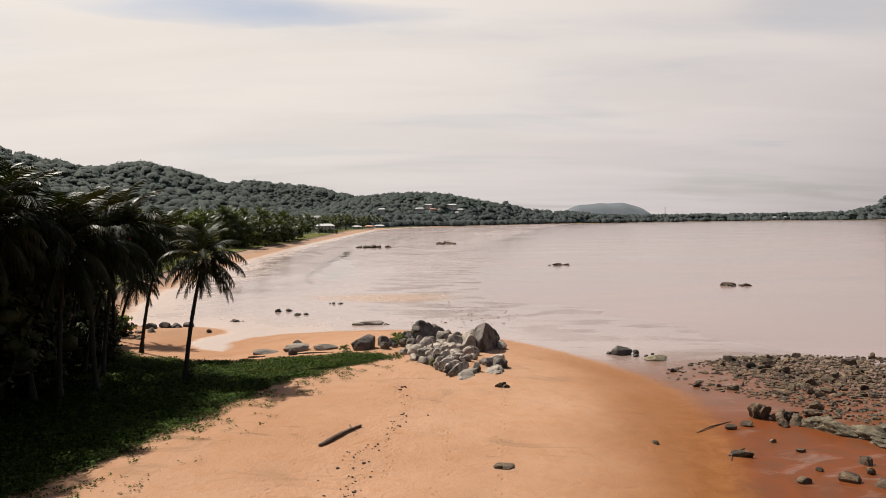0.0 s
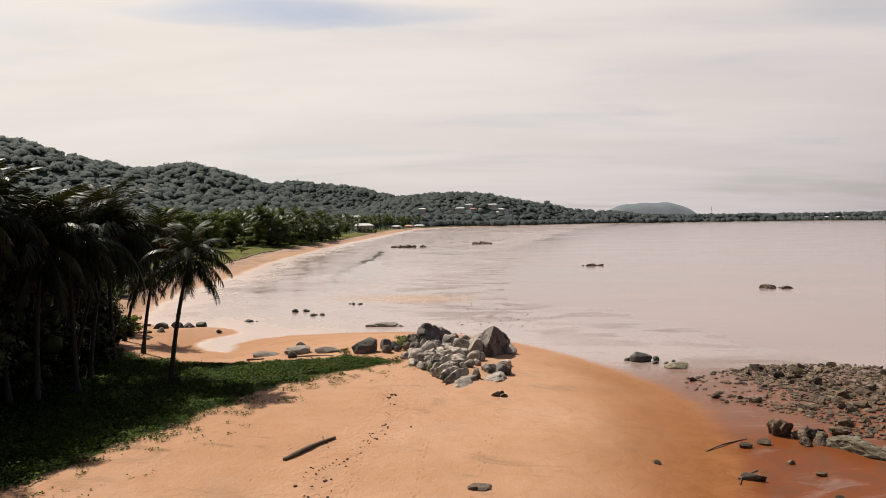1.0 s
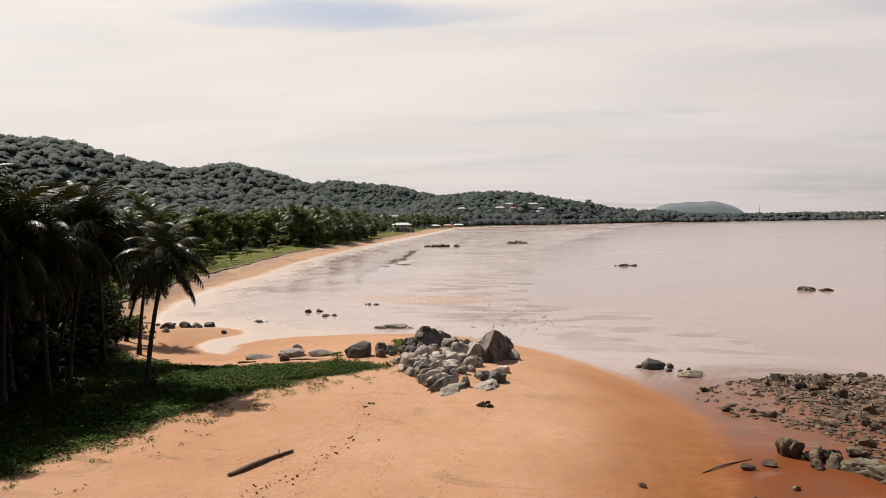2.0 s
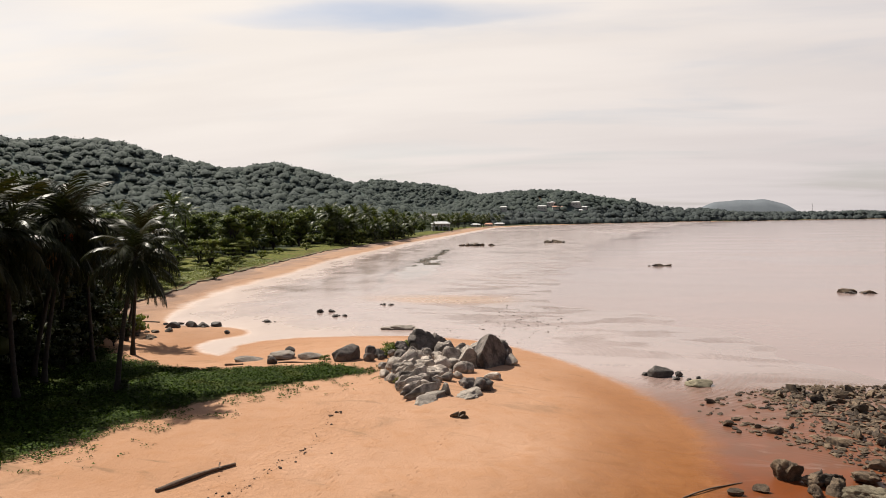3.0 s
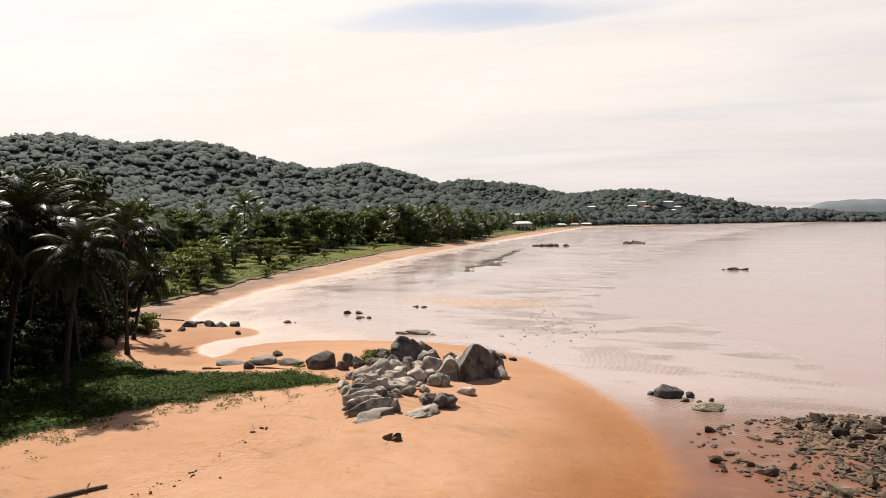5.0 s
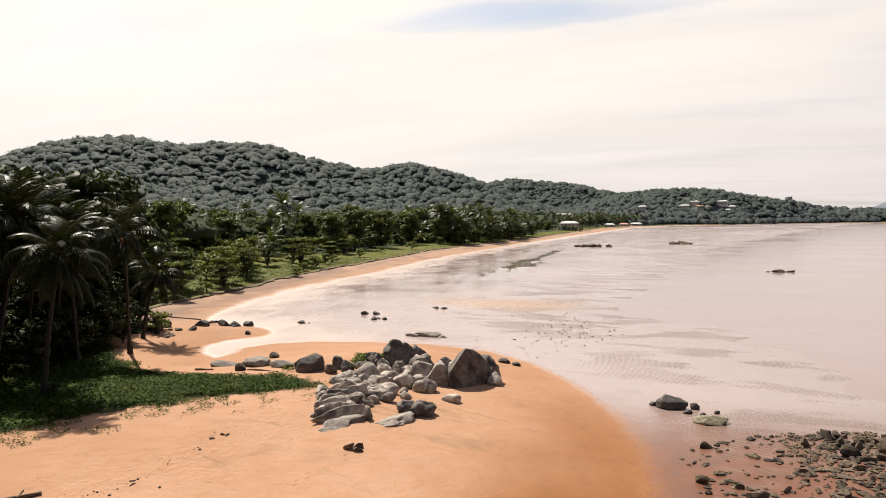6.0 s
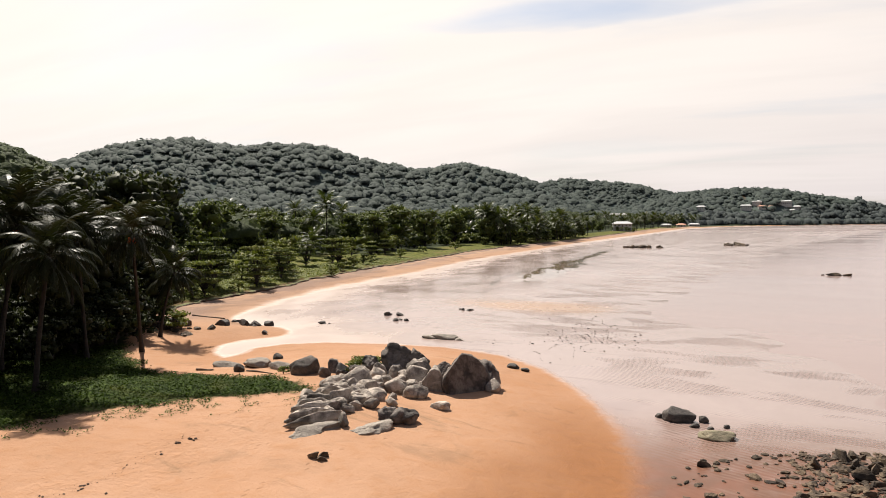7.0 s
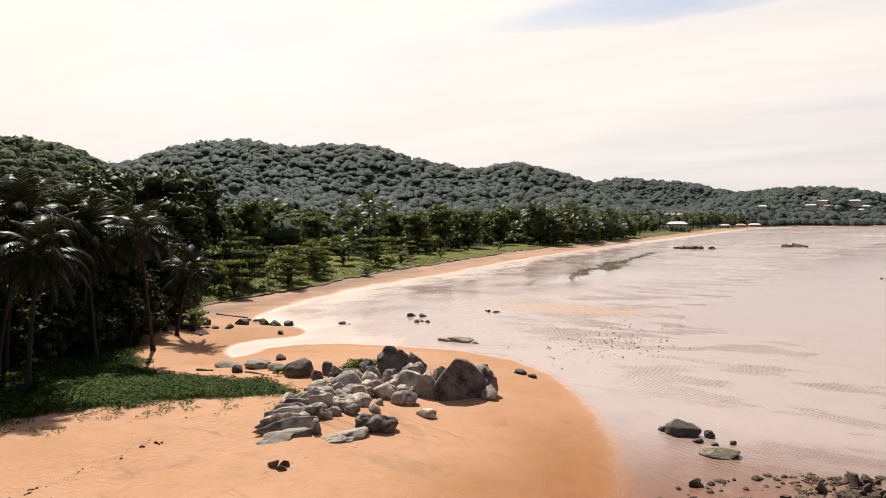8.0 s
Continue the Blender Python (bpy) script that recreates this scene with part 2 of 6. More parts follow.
    rr = math_("ADD", math_("MULTIPLY", film, rough_w), math_("MULTIPLY", math_("SUBTRACT", 1.0, film), rough_d))
    put(b.inputs["Roughness"], rr)
    put(b.inputs["Specular IOR Level"], math_("ADD", math_("MULTIPLY", math_("MULTIPLY", film, math_("SUBTRACT", 1.0, math_("MULTIPLY", mudf, 0.85))), math_("SUBTRACT", 0.7, math_("MULTIPLY", rust_w, 0.66))), 0.08))
    wave = add("ShaderNodeTexWave")
    wave.wave_type, wave.bands_direction, wave.wave_profile = "BANDS", "Y", "SIN"
    put(wave.inputs["Vector"], scaled(p, (1, 1, 1), radians(25)))
    put(wave.inputs["Scale"], 0.75), put(wave.inputs["Distortion"], 4.0), put(wave.inputs["Detail"], 3.0), put(wave.inputs["Detail Scale"], 0.7)
    patch = ramp(noise_(scaled(p, (0.09, 0.22, 1), radians(-20)), 1.0, 3, 0.5), 0.47, 0.6)
    ripples = math_("MULTIPLY", math_("MULTIPLY", wave.outputs["Fac"], math_("MULTIPLY", patch, math_("SUBTRACT", 1.0, channel))), math_("MULTIPLY", math_("MULTIPLY", film, ramp(sea, 10.0, 26.0, 1.0, 0.0)), 0.034))
    dryh = math_("MULTIPLY", math_("SUBTRACT", 1.0, film), math_("ADD", math_("MULTIPLY", mid, 0.12), math_("ADD", math_("MULTIPLY", math_("ADD", math_("MULTIPLY", fine, math_("ADD", 0.4, math_("MULTIPLY", ramp(px, -3.0, 5.0, 1.0, 0.15), 0.9))), math_("MULTIPLY", ramp(noise_(p, 2.6, 2, 0.5, 0.3), 0.40, 0.75), attr_of(add, "trod"))), 0.04), math_("MULTIPLY", grain, 0.006))))
    stirred = ramp(px, -3.0, 5.0, 1.0, 0.15)
    lumps = math_("MULTIPLY", math_("SUBTRACT", 1.0, film), math_("SUBTRACT", math_("MULTIPLY", noise_(p, 3.2, 4, 0.6, 0.2), math_("MULTIPLY", stirred, 0.055)), math_("MULTIPLY", dents, 0.03)))
    put(b.inputs["Normal"], bump(math_("ADD", math_("ADD", dryh, lumps), ripples), 0.8, 1.0))


def sea_mat(b, nt, out, add, put, math_, mix, noise_, ramp, scaled, bump):
    p = where(add)
    big = noise_(scaled(p, (0.012, 0.03, 1), radians(20)), 1.0, 4, 0.6, 0.6)
    put(b.inputs["Base Color"], mix(ramp(big, 0.35, 0.65), (0.228, 0.163, 0.147), (0.254, 0.184, 0.168)))
    put(b.inputs["Roughness"], ramp(big, 0.3, 0.7, 0.10, 0.18))
    put(b.inputs["IOR"], 1.33)
    small = noise_(scaled(p, (1.2, 2.6, 1), radians(30)), 1.0, 3, 0.55)
    swell = noise_(scaled(p, (0.10, 0.3, 1), radians(30)), 1.0, 3, 0.5)
    put(b.inputs["Normal"], bump(math_("ADD", math_("MULTIPLY", small, 0.008), math_("MULTIPLY", swell, 0.04)), 0.5, 1.0))


def rock_mat(c1, c2, dark, damp=0.0, stain=0.3):
    def build(b, nt, out, add, put, math_, mix, noise_, ramp, scaled, bump):
        info = add("ShaderNodeObjectInfo").outputs["Random"]
        p = where(add)
        mid, fine, veins = noise_(p, 1.6, 5, 0.65, 0.5), noise_(p, 14.0, 4, 0.7), noise_(scaled(p, (1, 1, 3), 0.5), 2.2, 6, 0.7, 1.5)
        c = mix(ramp(mid, 0.35, 0.65), c1, c2)
        c = mix(math_("MULTIPLY", info, 0.6), c, mix(0.6, c2, dark))
        c = mix(ramp(veins, 0.48, 0.72, 0, 0.5), c, dark)
        # black weathering crust in large patches
        c = mix(ramp(noise_(p, 0.42, 4, 0.6, 0.6), 0.50, 0.62, 0, stain), c, dark)
        c = mix(ramp(fine, 0.55, 0.75, 0, 0.5), c, dark)
        put(b.inputs["Base Color"], c)
        put(b.inputs["Roughness"], 0.86 - damp)
        put(b.inputs["Specular IOR Level"], 0.3)
        h = math_("ADD", math_("MULTIPLY", mid, 0.06), math_("ADD", math_("MULTIPLY", fine, 0.02), math_("MULTIPLY", veins, 0.08)))
        put(b.inputs["Normal"], bump(h, 0.9, 1.0))
    return build


def leaf_mat(c1, c2, c3, gloss=0.4, through=0.25, shine=0.16):
    def build(b, nt, out, add, put, math_, mix, noise_, ramp, scaled, bump):
        geo = add("ShaderNodeNewGeometry")
        isl = geo.outputs["Random Per Island"]
        info = add("ShaderNodeObjectInfo").outputs["Random"]
        p = geo.outputs["Position"]
        c = mix(ramp(isl, 0.0, 1.0), c1, c2)
        c = mix(ramp(noise_(p, 0.35, 3, 0.6), 0.5, 0.7, 0, 0.6), c, c3)
        c = mix(math_("MULTIPLY", info, 0.4), c, c1)
        put(b.inputs["Base Color"], c)
        put(b.inputs["Roughness"], gloss)
        put(b.inputs["Specular IOR Level"], shine)
        tr = add("ShaderNodeBsdfTranslucent")
        put(tr.inputs[0], mix(1.0, c, (1.2, 1.3, 0.5), "MULTIPLY"))
        mx = add("ShaderNodeMixShader")
        mx.inputs[0].default_value = through
        nt.links.new(b.outputs[0], mx.inputs[1]), nt.links.new(tr.outputs[0], mx.inputs[2])
        nt.links.new(mx.outputs[0], out.inputs[0])
    return build


def canopy_mat(c1, c2, c3, size=1.0, through=0.35, relief=0.7):
    def build(b, nt, out, add, put, math_, mix, noise_, ramp, scaled, bump):
        geo = add("ShaderNodeNewGeometry")
        isl, p = geo.outputs["Random Per Island"], geo.outputs["Position"]
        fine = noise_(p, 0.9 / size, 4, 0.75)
        c = mix(isl, c1, c2)
        c = mix(ramp(noise_(p, 0.012, 3, 0.5), 0.45, 0.65, 0, 0.7), c, c3)
        # shade between leaf clumps: hollows of the bump are darkened in the colour
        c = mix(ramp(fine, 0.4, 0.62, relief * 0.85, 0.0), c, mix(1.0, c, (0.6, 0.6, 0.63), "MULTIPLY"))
        put(b.inputs["Base Color"], c)
        put(b.inputs["Roughness"], 0.8)
        put(b.inputs["Specular IOR Level"], 0.2)
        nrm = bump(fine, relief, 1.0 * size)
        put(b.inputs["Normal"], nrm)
        tr = add("ShaderNodeBsdfTranslucent")
        put(tr.inputs[0], c)
        mx = add("ShaderNodeMixShader")
        mx.inputs[0].default_value = through
        nt.links.new(b.outputs[0], mx.inputs[1]), nt.links.new(tr.outputs[0], mx.inputs[2])
        nt.links.new(mx.outputs[0], out.inputs[0])
    return build


def bark_mat(c1, c2, rings=0.0):
    def build(b, nt, out, add, put, math_, mix, noise_, ramp, scaled, bump):
        p = where(add)
        n1, n2 = noise_(scaled(p, (6, 6, 1.5)), 1.0, 4, 0.65), noise_(scaled(p, (1, 1, 7)), 1.3, 3, 0.6)
        put(b.inputs["Base Color"], mix(ramp(n1, 0.3, 0.7), mix(ramp(n2, 0.4, 0.6), c1, c2), c1))
        put(b.inputs["Roughness"], 0.9)
        put(b.inputs["Normal"], bump(math_("ADD", n1, n2), 0.6, 0.05))
    return build


def plain_mat(c, rough=0.7, vary=0.15, scale=1.5):
    def build(b, nt, out, add, put, math_, mix, noise_, ramp, scaled, bump):
        p = where(add)
        d = (c[0] * (1 - vary * 2), c[1] * (1 - vary * 2), c[2] * (1 - vary * 2))
        put(b.inputs["Base Color"], mix(ramp(noise_(p, scale, 5, 0.65), 0.35, 0.7), d, c))
        put(b.inputs["Roughness"], rough)
    return build


def glass_mat(b, nt, out, add, put, math_, mix, noise_, ramp, scaled, bump):
    put(b.inputs["Base Color"], (0.03, 0.035, 0.04))
    put(b.inputs["Roughness"], 0.08)


M_GROUND = material("beach_ground", ground_mat)
M_SEA = material("silty_sea_water", sea_mat)
M_BOULDER = material("granite_boulder", rock_mat((0.19, 0.155, 0.13), (0.58, 0.495, 0.415), (0.024, 0.020, 0.018), 0.0, 0.7))
# weathered granite with the shade of the crest boulders put into its colour
M_DARKENED_GRANITE = material("darkened_weathered_granite", rock_mat((0.07, 0.057, 0.051), (0.24, 0.20, 0.172), (0.018, 0.0155, 0.015), 0.03, 0.75))
M_DARKROCK = material("dark_rock", rock_mat((0.045, 0.038, 0.034), (0.11, 0.092, 0.08), (0.018, 0.016, 0.015), 0.15))
M_SHORE = material("shore_rock", rock_mat((0.034, 0.023, 0.016), (0.20, 0.140, 0.088), (0.011, 0.008, 0.007), 0.05, 0.6))
M_PALEROCK = material("pale_flat_rock", rock_mat((0.22, 0.185, 0.152), (0.36, 0.31, 0.26), (0.07, 0.06, 0.052), 0.0, 0.4))
M_LEDGE = material("ribbed_ledge_rock", rock_mat((0.085, 0.068, 0.045), (0.21, 0.175, 0.118), (0.03, 0.025, 0.018), 0.0, 0.5))
M_MOSSY = material("mossy_rock", rock_mat((0.22, 0.19, 0.125), (0.31, 0.265, 0.185), (0.09, 0.08, 0.05)))
# two copies of one frond: grove shade and bay sunlight put into the colours
M_FROND_SHADED = material("shaded_palm_frond", leaf_mat((0.011, 0.0145, 0.005), (0.026, 0.029, 0.009), (0.055, 0.042, 0.014), 0.42, 0.12, 0.11))
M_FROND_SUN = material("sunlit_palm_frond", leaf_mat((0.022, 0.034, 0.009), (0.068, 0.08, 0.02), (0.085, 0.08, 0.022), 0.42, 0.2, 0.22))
M_FROND_DRY = material("dry_palm_frond", leaf_mat((0.22, 0.13, 0.06), (0.28, 0.18, 0.09), (0.18, 0.10, 0.05), 0.7, 0.1))
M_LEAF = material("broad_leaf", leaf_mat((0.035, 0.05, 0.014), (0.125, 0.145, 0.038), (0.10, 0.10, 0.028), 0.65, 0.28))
# broad_leaf again, with the gloom of the grove put into its colour
M_LEAF_SHADED = material("shaded_broad_leaf", leaf_mat((0.012, 0.018, 0.006), (0.042, 0.05, 0.014), (0.035, 0.036, 0.011), 0.6, 0.2))
M_LEAF_LIGHT = material("light_leaf", leaf_mat((0.09, 0.11, 0.026), (0.165, 0.175, 0.045), (0.17, 0.135, 0.05), 0.6, 0.28))
M_VINE = material("beach_vine_leaf", leaf_mat((0.014, 0.028, 0.004), (0.058, 0.090, 0.011), (0.078, 0.080, 0.014), 0.7, 0.2, 0.06))
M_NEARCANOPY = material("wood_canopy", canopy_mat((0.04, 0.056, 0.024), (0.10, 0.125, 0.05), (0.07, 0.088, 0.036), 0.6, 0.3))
# distance haze is mixed into the next three colours: paler and bluer foliage
M_CANOPY = material("hazed_hill_canopy", canopy_mat((0.072, 0.091, 0.084), (0.100, 0.122, 0.103), (0.086, 0.106, 0.092), 1.0, 0.35, 0.4))
M_FARTREES = material("hazed_far_canopy", canopy_mat((0.085, 0.10, 0.10), (0.13, 0.15, 0.138), (0.10, 0.12, 0.115), 1.5, 0.4))
M_ISLAND = material("hazed_island_woods", plain_mat((0.115, 0.132, 0.148), 0.95, 0.06, 0.02))
M_BARK = material("palm_bark", bark_mat((0.016, 0.0125, 0.010), (0.032, 0.025, 0.02)))
M_WOOD = material("driftwood", bark_mat((0.085, 0.055, 0.038), (0.17, 0.11, 0.07)))
M_WRACK = material("dry_wrack", plain_mat((0.085, 0.045, 0.022), 0.9, 0.3, 6.0))
M_EARTH = material("eroded_earth", plain_mat((0.12, 0.075, 0.045), 0.95, 0.35, 2.5))
M_TURF = material("bank_turf", plain_mat((0.13, 0.13, 0.04), 0.95, 0.2, 1.2))
M_WALL = material("white_render", plain_mat((0.50, 0.48, 0.45), 0.8, 0.08, 0.8))
M_ROOF = material("pale_sheet_roof", plain_mat((0.55, 0.55, 0.54), 0.5, 0.1, 0.5))
M_ROOF_RED = material("terracotta_roof", plain_mat((0.48, 0.25, 0.17), 0.75, 0.12, 0.5))
M_GLASS = material("window_glass", glass_mat)
M_STEEL = material("painted_steel", plain_mat((0.30, 0.29, 0.28), 0.5, 0.1, 1.0))
M_FLOWER = material("orange_flower", leaf_mat((0.75, 0.10, 0.03), (0.8, 0.2, 0.05), (0.6, 0.08, 0.03), 0.5, 0.3))


# ---------- helpers for building ----------
rng = np.random.default_rng(7)


def part(name, bm, mat, parent=None, label="", smooth=False):
    """One mesh object from a bmesh or a mesh, under a thing or a part."""
    if isinstance(bm, bmesh.types.BMesh):
        me = bpy.data.meshes.new(name)
        bm.to_mesh(me)
        bm.free()
    else:
        me = bm
    if mat and not me.materials:
        me.materials.append(mat)
    if smooth:
        me.polygons.foreach_set("use_smooth", np.ones(len(me.polygons), dtype=bool))
    ob = new(name, me)
    if parent:
        ob.parent = parent
    if label:
        ob["label"] = label
    return ob


def mesh_of(name, verts, quads, mat=None, smooth=False):
    """A mesh from arrays of points and of faces with equal corner counts."""
    verts, quads = np.asarray(verts, dtype=np.float32), np.asarray(quads, dtype=np.int32)
    me = bpy.data.meshes.new(name)
    k = quads.shape[1]
    me.vertices.add(len(verts))
    me.vertices.foreach_set("co", verts.ravel())
    me.loops.add(quads.size)
    me.loops.foreach_set("vertex_index", quads.ravel())
    me.polygons.add(len(quads))
    me.polygons.foreach_set("loop_start", np.arange(0, quads.size, k, dtype=np.int32))
    me.polygons.foreach_set("use_smooth", np.full(len(quads), smooth))
    me.update(calc_edges=True)
    me.validate()
    if mat:
        me.materials.append(mat)
    return me


def polar(az, d, eye=(14.0, 13.0)):
    return eye[0] + d * math.sin(radians(az)), eye[1] + d * math.cos(radians(az))


def vnoise(x, y, scale, seed=0):
    """Smooth value noise on a plane, -1 to 1, for arrays."""
    gx, gy = np.asarray(x) / scale, np.asarray(y) / scale
    ix, iy = np.floor(gx).astype(np.int64), np.floor(gy).astype(np.int64)
    fx, fy = gx - ix, gy - iy
    fx, fy = fx * fx * (3 - 2 * fx), fy * fy * (3 - 2 * fy)

    def h(a, b):
        n = (a * 374761393 + b * 668265263 + seed * 974711) & 0xFFFFFFFF
        n = ((n ^ (n >> 13)) * 1274126177) & 0xFFFFFFFF
        return ((n ^ (n >> 16)) & 0xFFFF) / 32767.5 - 1
    return (h(ix, iy) * (1 - fx) + h(ix + 1, iy) * fx) * (1 - fy) + (h(ix, iy + 1) * (1 - fx) + h(ix + 1, iy + 1) * fx) * fy


def signed(x, y, poly):
    """Distance to a polygon's outline, positive inside."""
    x, y = np.asarray(x, dtype=float), np.asarray(y, dtype=float)
    best, inside = np.full(x.shape, 1e18), np.zeros(x.shape, dtype=bool)
    for (ax, ay), (bx, by) in zip(poly, poly[1:] + poly[:1]):
        ex, ey = bx - ax, by - ay
        t = np.clip(((x - ax) * ex + (y - ay) * ey) / (ex * ex + ey * ey + 1e-12), 0, 1)
        best = np.minimum(best, (x - ax - t * ex) ** 2 + (y - ay - t * ey) ** 2)
        if ay != by:
            cross = ((ay > y) != (by > y)) & (x < ax + (y - ay) / (by - ay) * ex)
            inside ^= cross
    return np.where(inside, 1, -1) * np.sqrt(best)


def smooth(v, a, b):
    t = np.clip((v - a) / (b - a), 0, 1)
    return t * t * (3 - 2 * t)


# ---------- the plan of the coast ----------
FAR = 4900
FAR_COAST = [(2600, 1350), (1300, 1600), (1060, 1690), (960, 1840), (800, 1950), (560, 1900), (320, 1740), (144, 1540), (14, 1390), (-70, 1230)]
BAY_BEACH = [(-106, 1000), (-91, 620), (-82.5, 404), (-74, 292), (-69, 230), (-65, 205), (-59.5, 172), (-57, 140), (-52.5, 118), (-48, 104), (-43.5, 94)]
SPIT = [(-40, 90.5), (-36, 89.6), (-32, 89.6), (-28, 87.2), (-26.6, 84), (-28.8, 80), (-28.9, 76.5), (-25.8, 72.8), (-23.4, 71.9), (-23.0, 74), (-24, 77), (-22.9, 80), (-19.6, 83), (-13.7, 85.2), (-7.4, 86.2), (-0.8, 84.9), (4.5, 81.2), (9.6, 75), (12.5, 70.3), (14.8, 66), (16.8, 60), (18, 53.5), (17.3, 47), (16, 40), (14, 34), (12, 25), (9, 12), (5, 0), (0, -20), (-10, -100)]
LAND = FAR_COAST + BAY_BEACH + SPIT + [(-10, -FAR), (-FAR, -FAR), (-FAR, FAR), (FAR, FAR), (FAR, 1350)]
SEA_EDGE = [(330, 1760), (170, 1150), (110, 850), (30, 420), (12, 250), (6, 160), (4, 118), (12, 110), (20, 103), (28, 86), (34, 71), (41, 64.5), (48, 52), (48, 40), (44, 20), (36, 0), (20, -30), (0, -100)]
TIDAL = SEA_EDGE + [(-10, -FAR), (-FAR, -FAR), (-FAR, FAR), (330, FAR)]
BANK_EDGE = [(-60, 1330), (-108, 1230), (-122, 900), (-106, 640), (-96, 480), (-91.5, 390), (-89, 328), (-84, 260), (-79, 226), (-73, 190), (-68.5, 160), (-65, 140), (-59.5, 118), (-56.5, 105), (-54.5, 97), (-49, 87)]
BANKED = BANK_EDGE + [(-60, 70), (-200, 60), (-FAR, 60), (-FAR, FAR), (-60, FAR)]
VINE_EDGE = [(-36.5, 72.5), (-32, 68), (-26, 64.3), (-20, 60.8), (-16, 60.5), (-13, 60.8), (-11, 61.8), (-6, 61.6), (-3.8, 60), (-3.6, 58.8), (-7, 56), (-10, 52.3), (-12, 48), (-13.3, 43.5), (-14.6, 39), (-16, 33), (-18, 29.5), (-21, 20), (-25, 0)]
GREEN = [(FAR, 1380), (2600, 1358), (1300, 1608), (1060, 1698), (960, 1848), (800, 1958), (560, 1908), (320, 1750), (144, 1550), (14, 1400)] + BANK_EDGE + VINE_EDGE + [(-25, -FAR), (-FAR, -FAR), (-FAR, FAR), (FAR, FAR)]
CHANNEL = [(-28.5, 157), (-32.5, 175), (-35.5, 205), (-39, 250), (-43, 300), (-41, 300), (-36, 255), (-28, 215), (-24, 178), (-25, 164)]
RUNNEL = [(-29.7, 153), (-33.4, 166), (-35.0, 182), (-37.2, 218), (-40.5, 262), (-44.0, 325)]
STREWN = [(19, 61.5), (24, 65.5), (30, 68), (36, 69), (44, 67), (38, 56), (33, 49), (29, 45), (26.5, 46.5), (25.5, 50), (22.5, 54), (20, 55)]
# crests of the wooded hills, one behind the other: bearing, distance, height
RIDGES = [
    (210, [(-80, 1000, 87), (-62, 1048, 81), (-56, 1064, 81), (-54.5, 1068, 85), (-52.4, 1074, 103), (-49.5, 1084, 118), (-46.2, 1108, 127), (-42.4, 1137, 119), (-39.8, 1156, 127), (-36.4, 1182, 129), (-32.5, 1211, 106), (-30.4, 1227, 101), (-28, 1242, 93), (-26.6, 1250, 97), (-24.4, 1263, 106), (-22.3, 1275, 97), (-20, 1288, 80), (-18.1, 1299, 68), (-15.5, 1308, 41), (-12, 1320, 17)]),
    (170, [(-22, 1900, 91), (-19, 1900, 97), (-16.2, 1900, 114), (-14, 1900, 104), (-12, 1900, 99), (-10.4, 1900, 91), (-8, 1900, 71), (-5.5, 1900, 44), (-3, 1900, 28)]),
    (150, [(-11, 1580, 22), (-9.3, 1590, 42), (-7.9, 1598, 58), (-6.6, 1606, 63), (-4, 1621, 69), (-1, 1638, 68), (1.5, 1666, 54), (3.8, 1742, 42), (5.5, 1798, 20), (8, 1880, 16)]),
]


def hills(x, y):
    """Height of the wooded hills above the coastal plain."""
    x, y = np.asarray(x, dtype=float), np.asarray(y, dtype=float)
    z = np.zeros(x.shape)
    spurs = 0.17 * vnoise(x, y, 150, 3) + 0.07 * vnoise(x, y, 55, 4)
    for w, crest in RIDGES:
        best, high = np.full(x.shape, 1e18), np.zeros(x.shape)
        pts = [(*polar(a, d), h) for a, d, h in crest]
        for (ax, ay, ah), (bx, by, bh) in zip(pts, pts[1:]):
            ex, ey = bx - ax, by - ay
            t = np.clip(((x - ax) * ex + (y - ay) * ey) / (ex * ex + ey * ey), 0, 1)
            d2 = (x - ax - t * ex) ** 2 + (y - ay - t * ey) ** 2
            near = d2 < best
            high, best = np.where(near, ah + t * (bh - ah), high), np.where(near, d2, best)
        g = np.exp(-best / (w * w))
        z = np.maximum(z, high * g * (1 + spurs * (1 - g) * 2.2))
    z = np.maximum(z, 50 * np.exp(-((((x + 425) / 108) ** 2 + ((y - 225) / 108) ** 2)) ** 2) * (1 + 0.08 * vnoise(x, y, 35, 8)))
    z = np.maximum(z, 46 * np.exp(-(((x - 1150) / 80) ** 2 + ((y - 1760) / 70) ** 2)))
    return z


